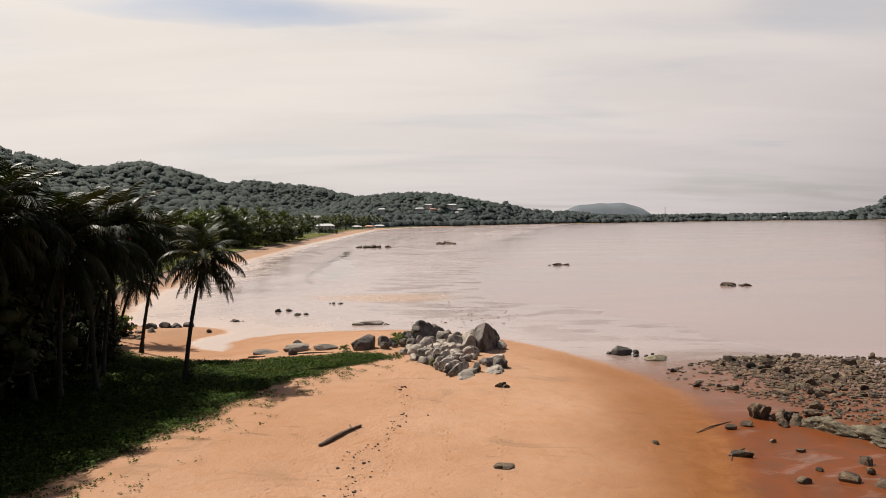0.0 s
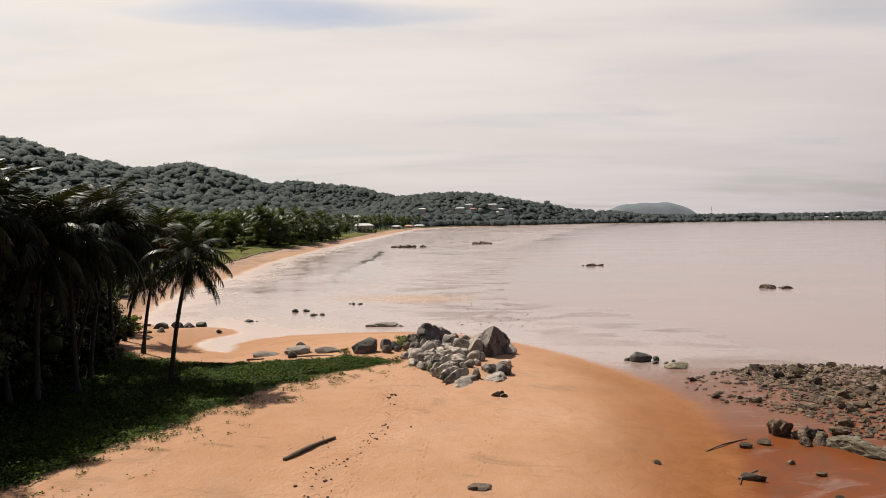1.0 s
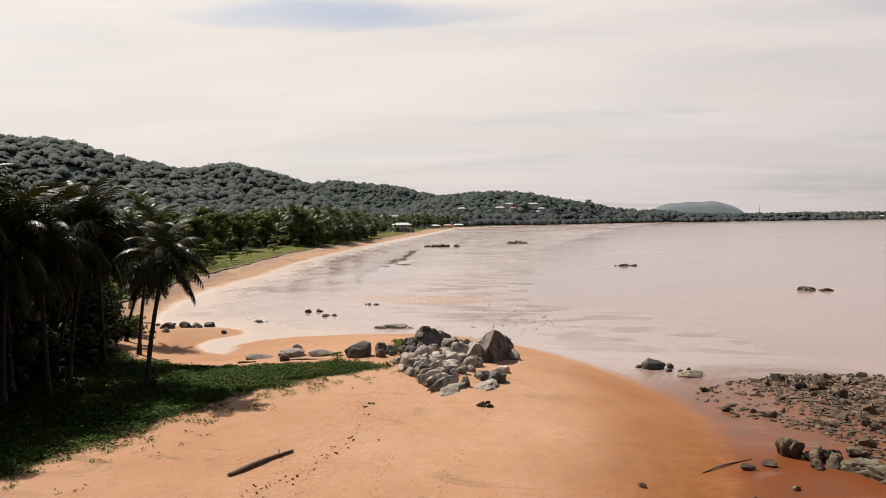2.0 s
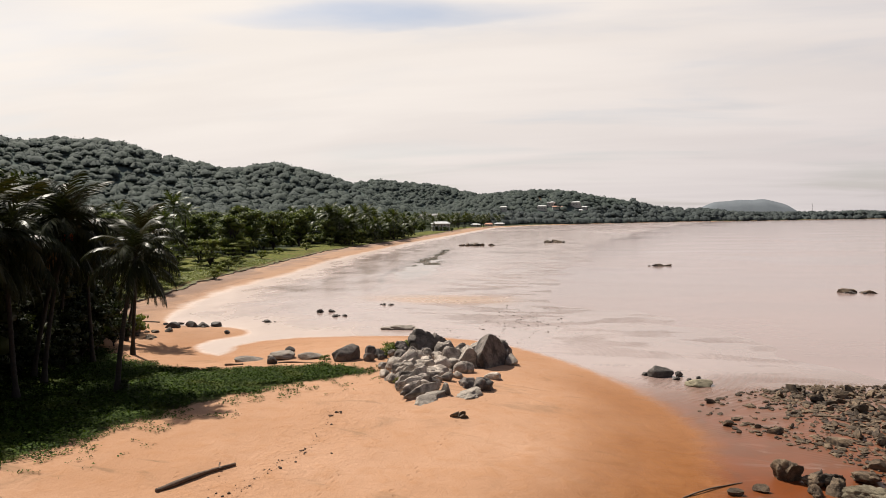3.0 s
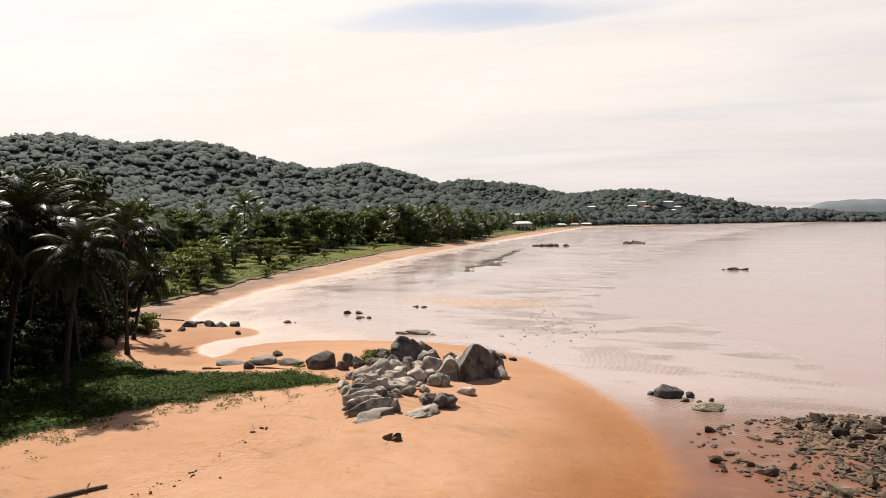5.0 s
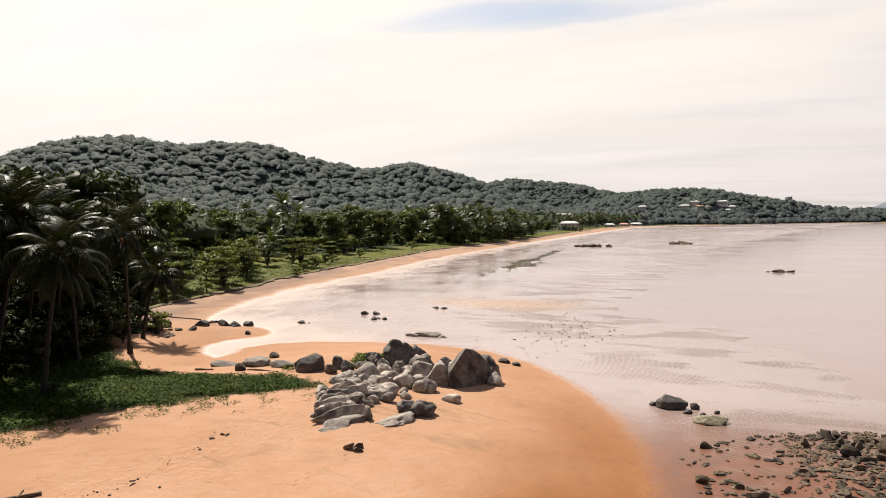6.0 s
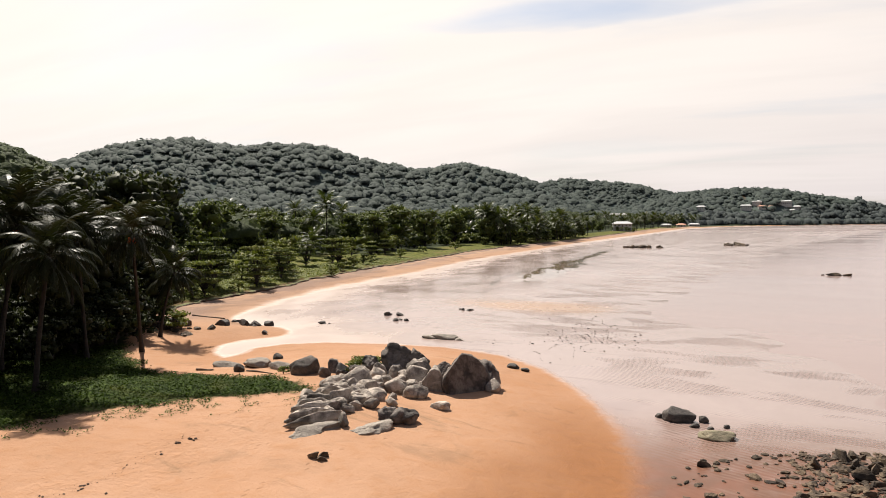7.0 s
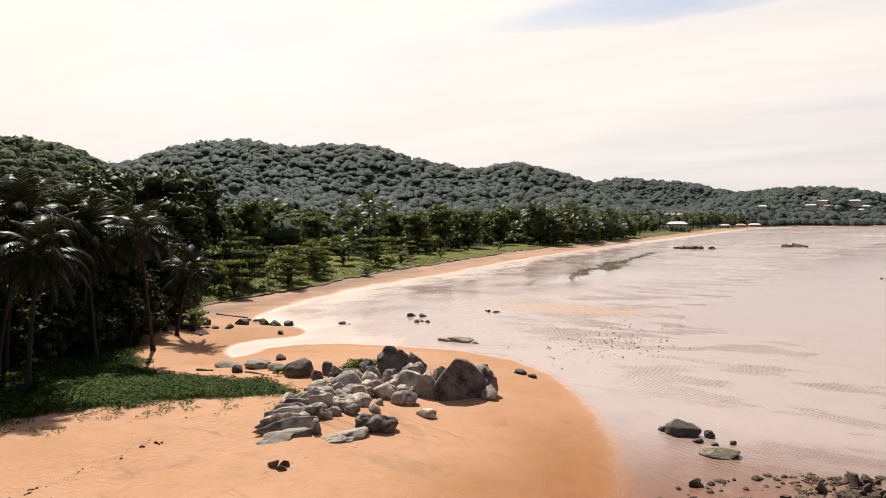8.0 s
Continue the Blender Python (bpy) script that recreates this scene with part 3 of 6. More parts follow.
def fields(x, y):
    x, y = np.asarray(x, dtype=float), np.asarray(y, dtype=float)
    d, s, b, g = signed(x, y, LAND), signed(x, y, TIDAL), signed(x, y, BANKED), signed(x, y, GREEN)
    flat = np.clip(0.012 * (s + 7 * vnoise(x, y, 16, 31) + 3 * vnoise(x, y, 5, 32)), -1.2, 0.62)
    dd = np.maximum(d, 0)
    z = flat + (2.65 - flat) * (1 - np.exp(-(dd / 12.8) ** 1.35))
    lump = smooth(d, 2, 10)
    z = z + lump * (0.16 * vnoise(x, y, 7, 1) + 0.07 * vnoise(x, y, 2.3, 2))
    jag = b + 0.9 * vnoise(x, y, 3.1, 5) + 0.4 * vnoise(x, y, 1.1, 6)
    z = z + 0.18 * smooth(jag, 0.0, 1.0) + np.clip(b - 5, 0, 200) * 0.012
    hz = hills(x, y)
    z = z + hz * smooth(b, 20, 140)
    fr = np.where(y > 1300, smooth(d, 15, 120), 0)
    z = z + np.where((y > 1300) & (b < 140), hz * fr * (1 - smooth(b, 20, 140)), 0)
    scarp = smooth(jag, -0.4, 0.1) * (1 - smooth(jag, 1.0, 1.5))
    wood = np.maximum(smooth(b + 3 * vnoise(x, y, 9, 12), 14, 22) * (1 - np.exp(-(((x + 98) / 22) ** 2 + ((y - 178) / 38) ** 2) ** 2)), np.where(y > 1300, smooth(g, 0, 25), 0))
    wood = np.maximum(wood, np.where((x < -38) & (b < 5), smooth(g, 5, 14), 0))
    rust = smooth(x, 3, 12) * (1 - smooth(y, 56, 75)) * (1 - smooth(-d, 12, 24)) * (1 - 0.25 * smooth(y, 44, 56))
    bar = np.exp(-(((x + 6) / 17) ** 2 + ((y - 124) / 6.5) ** 2) ** 2) * smooth(s, 0, 6)
    tide = signed(x, y, CHANNEL) + 1.5 * vnoise(x, y, 7, 41) + 0.8 * vnoise(x, y, 2.5, 42)
    channel = smooth(tide, -0.4, 0.6)
    mud = smooth(y, 520, 900) * (1 - smooth(d, -20, 0))
    wood = np.maximum(wood, np.where(y > 1130, smooth(d, 7, 13), 0))
    trod = np.exp(-((x - np.interp(y, [28, 35, 40, 46, 54], [-4.6, -4.2, -3.0, -2.2, -3.2])) / 2.6) ** 2) * smooth(d, 6, 12) * (1 - smooth(y, 52, 60))
    return z, d, s, g, scarp, wood, rust, bar, hz, channel, mud, trod


def ground_z(x, y):
    return float(fields(np.array([x]), np.array([y]))[0][0])


def build_ground():
    az = np.radians(np.concatenate([np.arange(-72, 42, 0.22), np.arange(48, 282, 3.0)]))
    r = np.append(0.05, 6.0 * np.exp(np.linspace(0, math.log(4850 / 6.0), 320)))
    ca, sa = np.cos(az), np.sin(az)
    x = (12 + np.outer(r, sa)).ravel()
    y = (10 + np.outer(r, ca)).ravel()
    z, d, s, g, scarp, wood, rust, bar, hilly, channel, mud, trod = fields(x, y)
    n, m = len(r), len(az)
    i, j = np.meshgrid(np.arange(n - 1), np.arange(m), indexing="ij")
    k = (j + 1) % m
    quads = np.stack([i * m + j, i * m + k, (i + 1) * m + k, (i + 1) * m + j], -1).reshape(-1, 4)[:, ::-1]
    me = mesh_of("ground", np.stack([x, y, z], -1), quads, M_GROUND, True)
    bay = smooth(-x, 20, 42) * smooth(y, 74, 95)
    runnel = np.exp(-((signed(x, y, RUNNEL + RUNNEL[::-1]) + 0.25 * vnoise(x, y, 6, 44)) / 0.5) ** 2)
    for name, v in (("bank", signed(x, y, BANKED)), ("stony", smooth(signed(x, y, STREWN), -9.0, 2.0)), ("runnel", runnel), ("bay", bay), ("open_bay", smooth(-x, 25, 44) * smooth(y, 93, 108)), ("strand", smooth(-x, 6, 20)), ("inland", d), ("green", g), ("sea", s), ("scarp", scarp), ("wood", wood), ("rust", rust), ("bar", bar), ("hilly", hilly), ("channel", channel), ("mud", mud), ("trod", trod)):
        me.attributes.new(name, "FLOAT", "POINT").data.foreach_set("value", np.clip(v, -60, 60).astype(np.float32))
    ob = part("ground", me, None)
    return tagged(ob, "orange sand beach, wet tidal flat, turf and wooded hills", "ground", kind="structure")


build_ground()


def build_scarp():
    """The eroded lip of the bank: a low cut earth face under a turf edge."""
    pts = [p for p in BANK_EDGE if p[1] < 650]
    line = []
    for (ax, ay), (bx, by) in zip(pts, pts[1:]):
        n = max(2, int(math.hypot(bx - ax, by - ay) / 0.6))
        line += [(ax + (bx - ax) * i / n, ay + (by - ay) * i / n) for i in range(n)]
    a = np.array(line)
    # round the corners of the plan, then roughen the edge
    for _ in range(30):
        a[1:-1] = 0.25 * a[:-2] + 0.5 * a[1:-1] + 0.25 * a[2:]
    tng = np.gradient(a, axis=0)
    tng /= np.linalg.norm(tng, axis=1)[:, None]
    nrm = np.stack([-tng[:, 1], tng[:, 0]], -1)
    nrm *= np.where(nrm[:, :1] < 0, -1, 1)
    jog = (0.5 * vnoise(a[:, 0], a[:, 1], 3.1, 5) + 0.35 * vnoise(a[:, 0], a[:, 1], 1.0, 6))[:, None]
    lip = a + nrm * (0.35 + jog)
    foot, back = lip + nrm * 0.3, lip - nrm * 0.9
    zl = np.maximum(fields(back[:, 0], back[:, 1])[0] + 0.02, fields(lip[:, 0], lip[:, 1])[0] + 0.08)
    zf = fields(foot[:, 0], foot[:, 1])[0] - 0.15
    n = len(a)
    mid = lip + nrm * 0.05
    V = np.concatenate([np.column_stack([foot, zf]), np.column_stack([mid, zl - 0.25]), np.column_stack([lip + nrm * 0.18, zl - 0.06]), np.column_stack([lip, zl + 0.02])])
    i = np.arange(n - 1)
    F = np.concatenate([np.column_stack([i + k * n, i + 1 + k * n, i + 1 + (k + 1) * n, i + (k + 1) * n]) for k in range(3)])
    tagged(part("earth_bank", mesh_of("earth_bank", V, F, M_EARTH), None), "low eroded brown earth bank above the beach", "bank", kind="structure")
    V = np.concatenate([np.column_stack([lip + nrm * 0.05, zl + 0.03]), np.column_stack([back, fields(back[:, 0], back[:, 1])[0] + 0.03])])
    F = np.column_stack([i, i + 1, i + 1 + n, i + n])
    tagged(part("turf_edge", mesh_of("turf_edge", V, F, M_TURF), None), "yellow-green turf along the edge of the bank", "turf", kind="structure")


build_scarp()

# the sea: one sheet at low tide level
bm = bmesh.new()
bmesh.ops.create_circle(bm, cap_ends=True, segments=96, radius=4880, matrix=pose(0, 0, 0))
tagged(part("water", bm, M_SEA), "calm pale brown silty sea at low tide", "sea", kind="structure")


# ---------- rocks ----------
def ico(sub):
    bm = bmesh.new()
    bmesh.ops.create_icosphere(bm, subdivisions=sub, radius=1.0)
    v = np.array([w.co[:] for w in bm.verts])
    f = np.array([[w.index for w in p.verts] for p in bm.faces])
    bm.free()
    return v, f


ICO1, ICO2, ICO3, ICO4, ICO5 = ico(1), ico(2), ico(3), ico(4), ico(5)


def rock_mesh(seed, sub=4, rough=0.22, facets=7, fine=0.035, flat=0.55, cuts=(0.6, 0.9), planes=()):
    """A unit boulder: a lumpy ball split along a few planes, with worn edges and pitted skin."""
    v, f = (ICO1, ICO2, ICO3, ICO4, ICO5)[sub - 1]
    r, v = np.random.default_rng(seed), v.copy()
    off = r.uniform(-50, 50, 3)
    for i in range(len(v)):
        q = Vector(v[i] * 0.9 + off)
        v[i] *= 1 + rough * noise.noise(q) + 0.6 * rough * noise.noise(q * 2.3)
    for _ in range(facets):
        n = r.normal(size=3)
        n /= np.linalg.norm(n)
        over = v @ n - r.uniform(*cuts)
        v -= np.outer(np.where(over > 0, over * 0.93, 0), n)
    for nx, ny, nz, cut in planes:
        over = v @ (nx, ny, nz) - cut
        v -= np.outer(np.where(over > 0, over * 0.95, 0), (nx, ny, nz))
    if fine:
        for i in range(len(v)):
            q = Vector(v[i] + off)
            ridge = 1 - abs(noise.noise(q * 2.6))
            v[i] *= 1 + fine * (1.6 * noise.noise(q * 3.4) + noise.noise(q * 8)) - 2.2 * fine * max(0, ridge - 0.86) / 0.14
    v[:, 2] = np.maximum(v[:, 2], -flat)
    v[:, :2] /= np.abs(v[:, :2]).max()
    v[:, 2] /= max(v[:, 2].max(), 0.3)
    return mesh_of("rock", v, f, None, True)


def boulder(x, y, wide, deep, tall, turn, seed, mat=None, label="", group="", sink=0.25, name="boulder", z=None, tilt=0.0, rough=0.22, facets=7, sub=4, fine=0.022, cuts=(0.55, 0.88), planes=(), sharp=False, swell=1.0):
    wide, deep = wide * swell, deep * swell
    me = rock_mesh(seed, sub, rough, facets, fine, 0.55, cuts, planes)
    if sharp:
        me.polygons.foreach_set("use_smooth", np.zeros(len(me.polygons), dtype=bool))
    ob = part(name, me, mat or M_BOULDER)
    z = ground_z(x, y) if z is None else z
    ob.matrix_basis = pose(x, y, z + tall * (0.5 - sink), tilt, 0.4 * tilt, turn) @ Matrix.Diagonal((wide / 2, deep / 2, tall / 1.55, 1))
    return tagged(ob, label or "weathered grey granite boulder on orange sand", "boulder", group)


def rows_of(rows, **kw):
    for i, row in enumerate(rows):
        boulder(*row, **kw)


OUT = "rock outcrop on the sand spit"
# crest of the outcrop: x, y, wide, deep, tall, turn, seed
rows_of([(3.7, 67.4, 2.7, 4.7, 3.0, -4, 11)], group=OUT, sub=5, sink=0.25, facets=0, fine=0.012, rough=0.2, mat=M_DARKENED_GRANITE, planes=((0.84, -0.50, 0.2, 0.48), (-0.55, -0.45, 0.7, 0.8)), label="largest granite boulder, dark on its shaded side")
rows_of([(4.6, 69.4, 2.0, 2.2, 2.2, 30, 10)], group=OUT, sub=5, sink=0.25, facets=3, fine=0.015, mat=M_DARKENED_GRANITE, label="rounded granite boulder behind the largest one")
rows_of([
    (1.9, 66.0, 1.9, 2.4, 1.9, 15, 12), (5.4, 68.6, 1.0, 1.3, 1.0, 10, 13),
    (2.4, 69.4, 2.0, 1.7, 1.9, 40, 14), (0.7, 66.0, 1.8, 2.0, 1.7, 0, 15), (-0.1, 67.8, 2.0, 1.8, 1.8, 60, 16),
], group=OUT, sub=5, sink=0.26, facets=6, fine=0.02, swell=1.2)
rows_of([
    (-2.3, 67.9, 2.6, 2.6, 2.7, 20, 17), (-0.8, 69.0, 2.0, 2.2, 2.3, -20, 18), (-3.7, 66.6, 1.5, 1.4, 1.5, 0, 19), (1.1, 69.4, 1.6, 1.3, 1.5, 15, 20),
], group=OUT, sub=5, sink=0.25, mat=M_DARKENED_GRANITE, fine=0.04, label="lichen-stained granite boulder atop the outcrop, darkened for its shade")
# middle of the outcrop
rows_of([
    (-2.0, 62.4, 1.7, 2.2, 1.7, -20, 21), (-2.6, 60.6, 1.4, 1.5, 1.2, 10, 22), (0.4, 63.4, 1.6, 1.5, 1.2, -15, 23), (2.2, 63.0, 1.6, 1.3, 1.0, 30, 24),
    (0.7, 60.3, 1.4, 1.2, 0.85, 5, 25), (-0.9, 60.9, 1.1, 1.1, 0.8, 45, 26), (-0.2, 61.8, 0.7, 0.8, 0.7, 0, 27), (-0.9, 64.4, 0.8, 0.8, 0.9, 10, 28),
    (-1.8, 64.6, 1.0, 1.2, 1.3, 70, 29), (1.2, 64.4, 1.0, 0.9, 0.9, 15, 30), (-2.5, 66.0, 0.8, 1.0, 1.4, 0, 31),
], group=OUT, facets=4, sink=0.3, swell=1.2)
rows_of([
    (-0.2, 65.9, 0.9, 0.9, 1.1, 20, 32), (-1.3, 66.2, 0.9, 0.8, 1.3, 50, 33), (-3.2, 64.6, 1.1, 1.2, 1.1, 0, 34), (-3.3, 62.4, 1.0, 1.2, 0.9, 10, 35),
    (-1.6, 59.6, 1.2, 1.2, 1.0, 60, 36), (1.3, 61.4, 0.6, 0.5, 0.45, 0, 37), (-3.7, 61.2, 0.8, 0.9, 0.6, 0, 38), (4.7, 61.7, 1.2, 0.9, 0.6, 15, 39),
], group=OUT, facets=5, sink=0.3, swell=1.3, label="small rounded granite boulder in the outcrop")
# smaller stones wedged between
rf = np.random.default_rng(77)
for k in range(84):
    u = rf.random()
    bx = float(np.interp(u, [0, 0.5, 1], [-0.4, -1.2, 0.4])) + rf.normal() * (0.9 if u < 0.6 else 1.9)
    by = 55.4 + 13.5 * u + rf.normal() * 0.6
    sz = rf.uniform(0.45, 1.05)
    boulder(bx, by, sz * rf.uniform(1.0, 1.5), sz, sz * rf.uniform(0.6, 0.85), rf.uniform(0, 180), 400 + k, M_BOULDER, "small rounded granite boulder in the outcrop", OUT, z=ground_z(bx, by) + (0.35 * rf.random() if u > 0.35 else 0))
# front of the outcrop: long ribs and slabs
rows_of([
    (1.0, 53.9, 3.8, 0.55, 0.75, 63, 41), (0.55, 54.2, 3.4, 0.6, 0.9, 65, 42), (0.05, 54.8, 3.3, 0.55, 0.95, 62, 43), (-0.4, 55.3, 2.8, 0.6, 1.0, 66, 44), (-0.8, 56.1, 2.6, 0.6, 1.0, 60, 40), (-0.2, 57.3, 2.5, 0.7, 1.0, 64, 401), (-0.9, 57.6, 2.4, 0.6, 1.05, 62, 402),
    (-1.5, 57.8, 2.2, 0.6, 0.95, 66, 403), (-1.9, 59.0, 1.8, 0.7, 0.95, 52, 50), (0.7, 55.9, 1.8, 0.6, 0.8, 58, 58), (1.3, 56.4, 1.2, 0.6, 0.65, 55, 404), (0.4, 58.5, 1.3, 0.8, 0.75, 40, 59),
], group=OUT, label="long ribbed grey granite rock half buried in sand", rough=0.45, facets=5, fine=0.05, swell=1.12)
rows_of([
    (2.35, 54.3, 0.7, 0.9, 0.85, 60, 45), (1.8, 58.2, 1.1, 0.8, 0.7, 10, 46), (2.3, 59.6, 0.9, 0.7, 0.6, 10, 47), (1.2, 57.3, 1.0, 0.7, 0.55, 30, 48), (0.9, 59.2, 1.1, 0.8, 0.6, 20, 49),
], group=OUT, label="small angular granite block in the outcrop", facets=9)
rows_of([(1.6, 52.9, 3.5, 1.9, 0.6, 68, 51), (3.7, 54.8, 3.5, 2.1, 0.6, 70, 52)], group=OUT, label="flat pale granite slab flush with the sand", mat=M_PALEROCK, facets=6, rough=0.6, sink=0.62, fine=0.05)
rows_of([(4.4, 57.5, 1.7, 2.2, 1.05, -30, 53), (3.4, 57.4, 1.6, 1.7, 0.85, -20, 54)], group=OUT, label="dark smooth granite boulder with furrows", rough=0.45, facets=1, sink=0.35, fine=0.03, mat=M_DARKENED_GRANITE)
rows_of([(3.8, 49.9, 0.75, 0.55, 0.35, 15, 55), (4.3, 49.8, 0.8, 0.45, 0.26, -10, 56), (4.1, 50.2, 0.6, 0.35, 0.3, 40, 57)], group="low stones on open sand", label="small low dark stone lying on sand", mat=M_SHORE, sub=3, cuts=(0.35, 0.7), facets=9, sharp=True)
# left end, beside the creeping vines
rows_of([
    (-7.5, 64.0, 2.8, 1.8, 1.5, 8, 61), (-5.9, 65.0, 1.4, 1.2, 1.1, 0, 62), (-5.6, 63.6, 1.0, 0.9, 0.75, 20, 63), (-5.2, 65.0, 1.5, 1.0, 0.85, -5, 64), (-4.9, 64.3, 0.6, 0.6, 0.5, 0, 65),
], group="boulders beside the vines", label="brown-grey granite boulder beside green vines", mat=M_DARKENED_GRANITE, facets=9, cuts=(0.45, 0.8))
rows_of([(-14.2, 66.4, 3.0, 1.8, 0.75, 12, 66), (-11.5, 65.8, 2.4, 1.4, 0.6, -8, 67), (-17.4, 66.0, 2.6, 1.4, 0.5, 10, 68)], group="pale slabs by the lagoon", label="pale flat granite slab in sand", mat=M_PALEROCK)
rows_of([(-15.0, 69.6, 0.95, 0.8, 0.6, 0, 69), (-14.3, 64.2, 0.85, 0.8, 0.75, 0, 70)], group="single dark stones", label="single dark rounded stone on sand", mat=M_DARKROCK)
rows_of([(-9.8, 91.5, 3.6, 1.7, 0.6, 5, 71), (-11.6, 91.0, 2.0, 1.0, 0.4, 0, 72), (-8.2, 91.4, 1.6, 0.9, 0.3, 0, 73)], group="pale reef on the wet flat", label="low pale rock on the wet flat", mat=M_PALEROCK)
rows_of([(3.0, 79.0, 1.3, 0.8, 0.45, 10, 74), (4.2, 78.7, 0.9, 0.6, 0.35, 0, 75), (-0.4, 79.2, 0.6, 0.4, 0.2, 0, 76)], group="low stones at the water's edge", label="low dark stone at the edge of wet sand", mat=M_DARKROCK)

# rocks at the mouth of the lagoon and on the flat
for gx, gy, n, spread, size, mat, label, seed in (
        (-35.6, 88.4, 4, 1.6, 0.9, M_DARKROCK, "black wet rock on the beach by the lagoon", 100), (-39.4, 91.0, 5, 2.6, 0.8, M_DARKROCK, "black wet rock on the beach by the lagoon", 110), (-38.6, 81.6, 14, 4.0, 1.3, M_SHORE, "brown angular rock at the foot of the palms", 230),
        (-37.4, 78.6, 22, 5.0, 1.15, M_SHORE, "brown angular rock at the foot of the palms", 120), (-28.6, 94.8, 5, 1.5, 0.9, M_DARKROCK, "low dark rock on the wet flat", 140),
        (-24.2, 106.0, 4, 1.8, 1.0, M_DARKROCK, "low dark rock on the wet flat", 150), (-18.0, 115.2, 4, 1.6, 1.2, M_DARKROCK, "low dark rock on the wet flat", 160),
        (-21.6, 101.6, 3, 1.5, 0.6, M_DARKROCK, "low dark rock on the wet flat", 165), (2.0, 392.0, 20, 9.0, 3.0, M_SHORE, "dark reef rock off the beach", 170), (-37.8, 344.5, 16, 8.5, 2.6, M_SHORE, "dark reef rock off the beach", 185),
        (-28.0, 346.0, 4, 4.0, 2.2, M_SHORE, "dark reef rock off the beach", 196), (34.8, 207.6, 4, 5.0, 1.2, M_DARKROCK, "dark awash rock in shallow water", 200), (58.3, 139.6, 4, 4.6, 1.0, M_DARKROCK, "dark awash rock in shallow water", 210)):
    rr = np.random.default_rng(seed)
    for k in range(n):
        x, y = gx + rr.normal() * 0.36 * spread, gy + rr.normal() * 0.2 * spread
        sz = size * rr.uniform(0.35, 1.15)
        gz = ground_z(x, y)
        boulder(x, y, sz * 1.4, sz * 0.95, sz * rr.uniform(0.26, 0.62), rr.uniform(0, 180), seed + k, mat, label, "rocks on the flat and beach", z=max(gz, -0.04) if gz > -0.3 else -0.08, sub=3, facets=9, sink=0.24, cuts=(0.35, 0.75), sharp=True)

rows_of([(-36.6, 85.3, 1.9, 1.3, 0.85, 10, 231), (-35.9, 88.2, 2.0, 1.3, 0.9, -20, 232), (-34.6, 88.9, 1.5, 1.1, 0.75, 30, 233), (-33.6, 90.1, 1.7, 1.0, 0.7, 0, 234), (-28.8, 83.7, 0.9, 0.7, 0.5, 0, 235), (-37.6, 79.0, 2.4, 1.8, 1.5, 20, 236)],
        group="rocks on the flat and beach", label="black wet rock on the beach by the lagoon", mat=M_DARKROCK, facets=9, cuts=(0.45, 0.8))
rows_of([(57.2, 140.0, 4.2, 1.3, 0.8, -8, 241), (60.2, 139.2, 2.8, 1.0, 0.6, -14, 242), (33.6, 207.0, 3.8, 1.3, 0.8, 6, 243), (36.4, 208.0, 2.6, 1.0, 0.6, -10, 244)],
        group="rocks on the flat and beach", label="long low dark rock awash in shallow water", mat=M_SHORE, facets=8, cuts=(0.4, 0.8), rough=0.45, z=0.02)
# the large dark rock and its neighbours on the wet sand
rows_of([(17.9, 70.3, 2.2, 1.5, 1.0, 5, 221), (19.4, 70.6, 0.7, 0.6, 0.5, 0, 222), (19.0, 69.2, 0.8, 0.4, 0.3, 20, 223), (20.9, 69.9, 0.5, 0.4, 0.25, 0, 224), (20.0, 69.0, 0.5, 0.4, 0.25, 10, 225), (16.6, 70.5, 0.6, 0.5, 0.3, 0, 226)],
        group="dark rocks on wet sand", label="dark wet boulder on reddish wet sand", mat=M_DARKROCK)
rows_of([(20.6, 67.4, 2.5, 1.9, 0.6, -10, 227)], group="dark rocks on wet sand", label="low mossy yellow-green rock on wet sand", mat=M_MOSSY)

# rock-strewn shore: angular slabs, eight shapes
SLABS = [rock_mesh(300 + i, 2, 0.2, 9, 0.0, 0.5, (0.25, 0.6)) for i in range(8)]
for me in SLABS:
    me.polygons.foreach_set("use_smooth", np.zeros(len(me.polygons), dtype=bool))
    me.materials.append(M_SHORE)
rr = np.random.default_rng(31)
count = 0
while count < 295:
    x, y = rr.uniform(18, 44), rr.uniform(44, 69)
    dens = signed(np.array([x]), np.array([y]), STREWN)[0]
    clump = 0.5 + 0.5 * float(vnoise(x, y, 4.5, 9)) + 0.25 * float(vnoise(x, y, 1.6, 10))
    thick = 0.16 + 0.84 * smooth(x * 0.8 + (y - 46) * 0.12, 20.5, 26.0)
    if dens < 0.3 or rr.random() > clump * thick * 1.25:
        continue
    sz = 0.28 + 0.95 * rr.random() ** 2.6
    ob = part("shore_rock", SLABS[int(rr.integers(8))], None)
    ob.matrix_basis = pose(x, y, ground_z(x, y) + sz * 0.12, rr.uniform(-22, 22), rr.uniform(-22, 22), rr.uniform(0, 360)) @ Matrix.Diagonal((sz * 0.62, sz * 0.4, sz * rr.uniform(0.22, 0.45), 1))
    tagged(ob, "angular brown-grey rock on the wet stony shore", "rock", "strewn shore rocks")
    count += 1
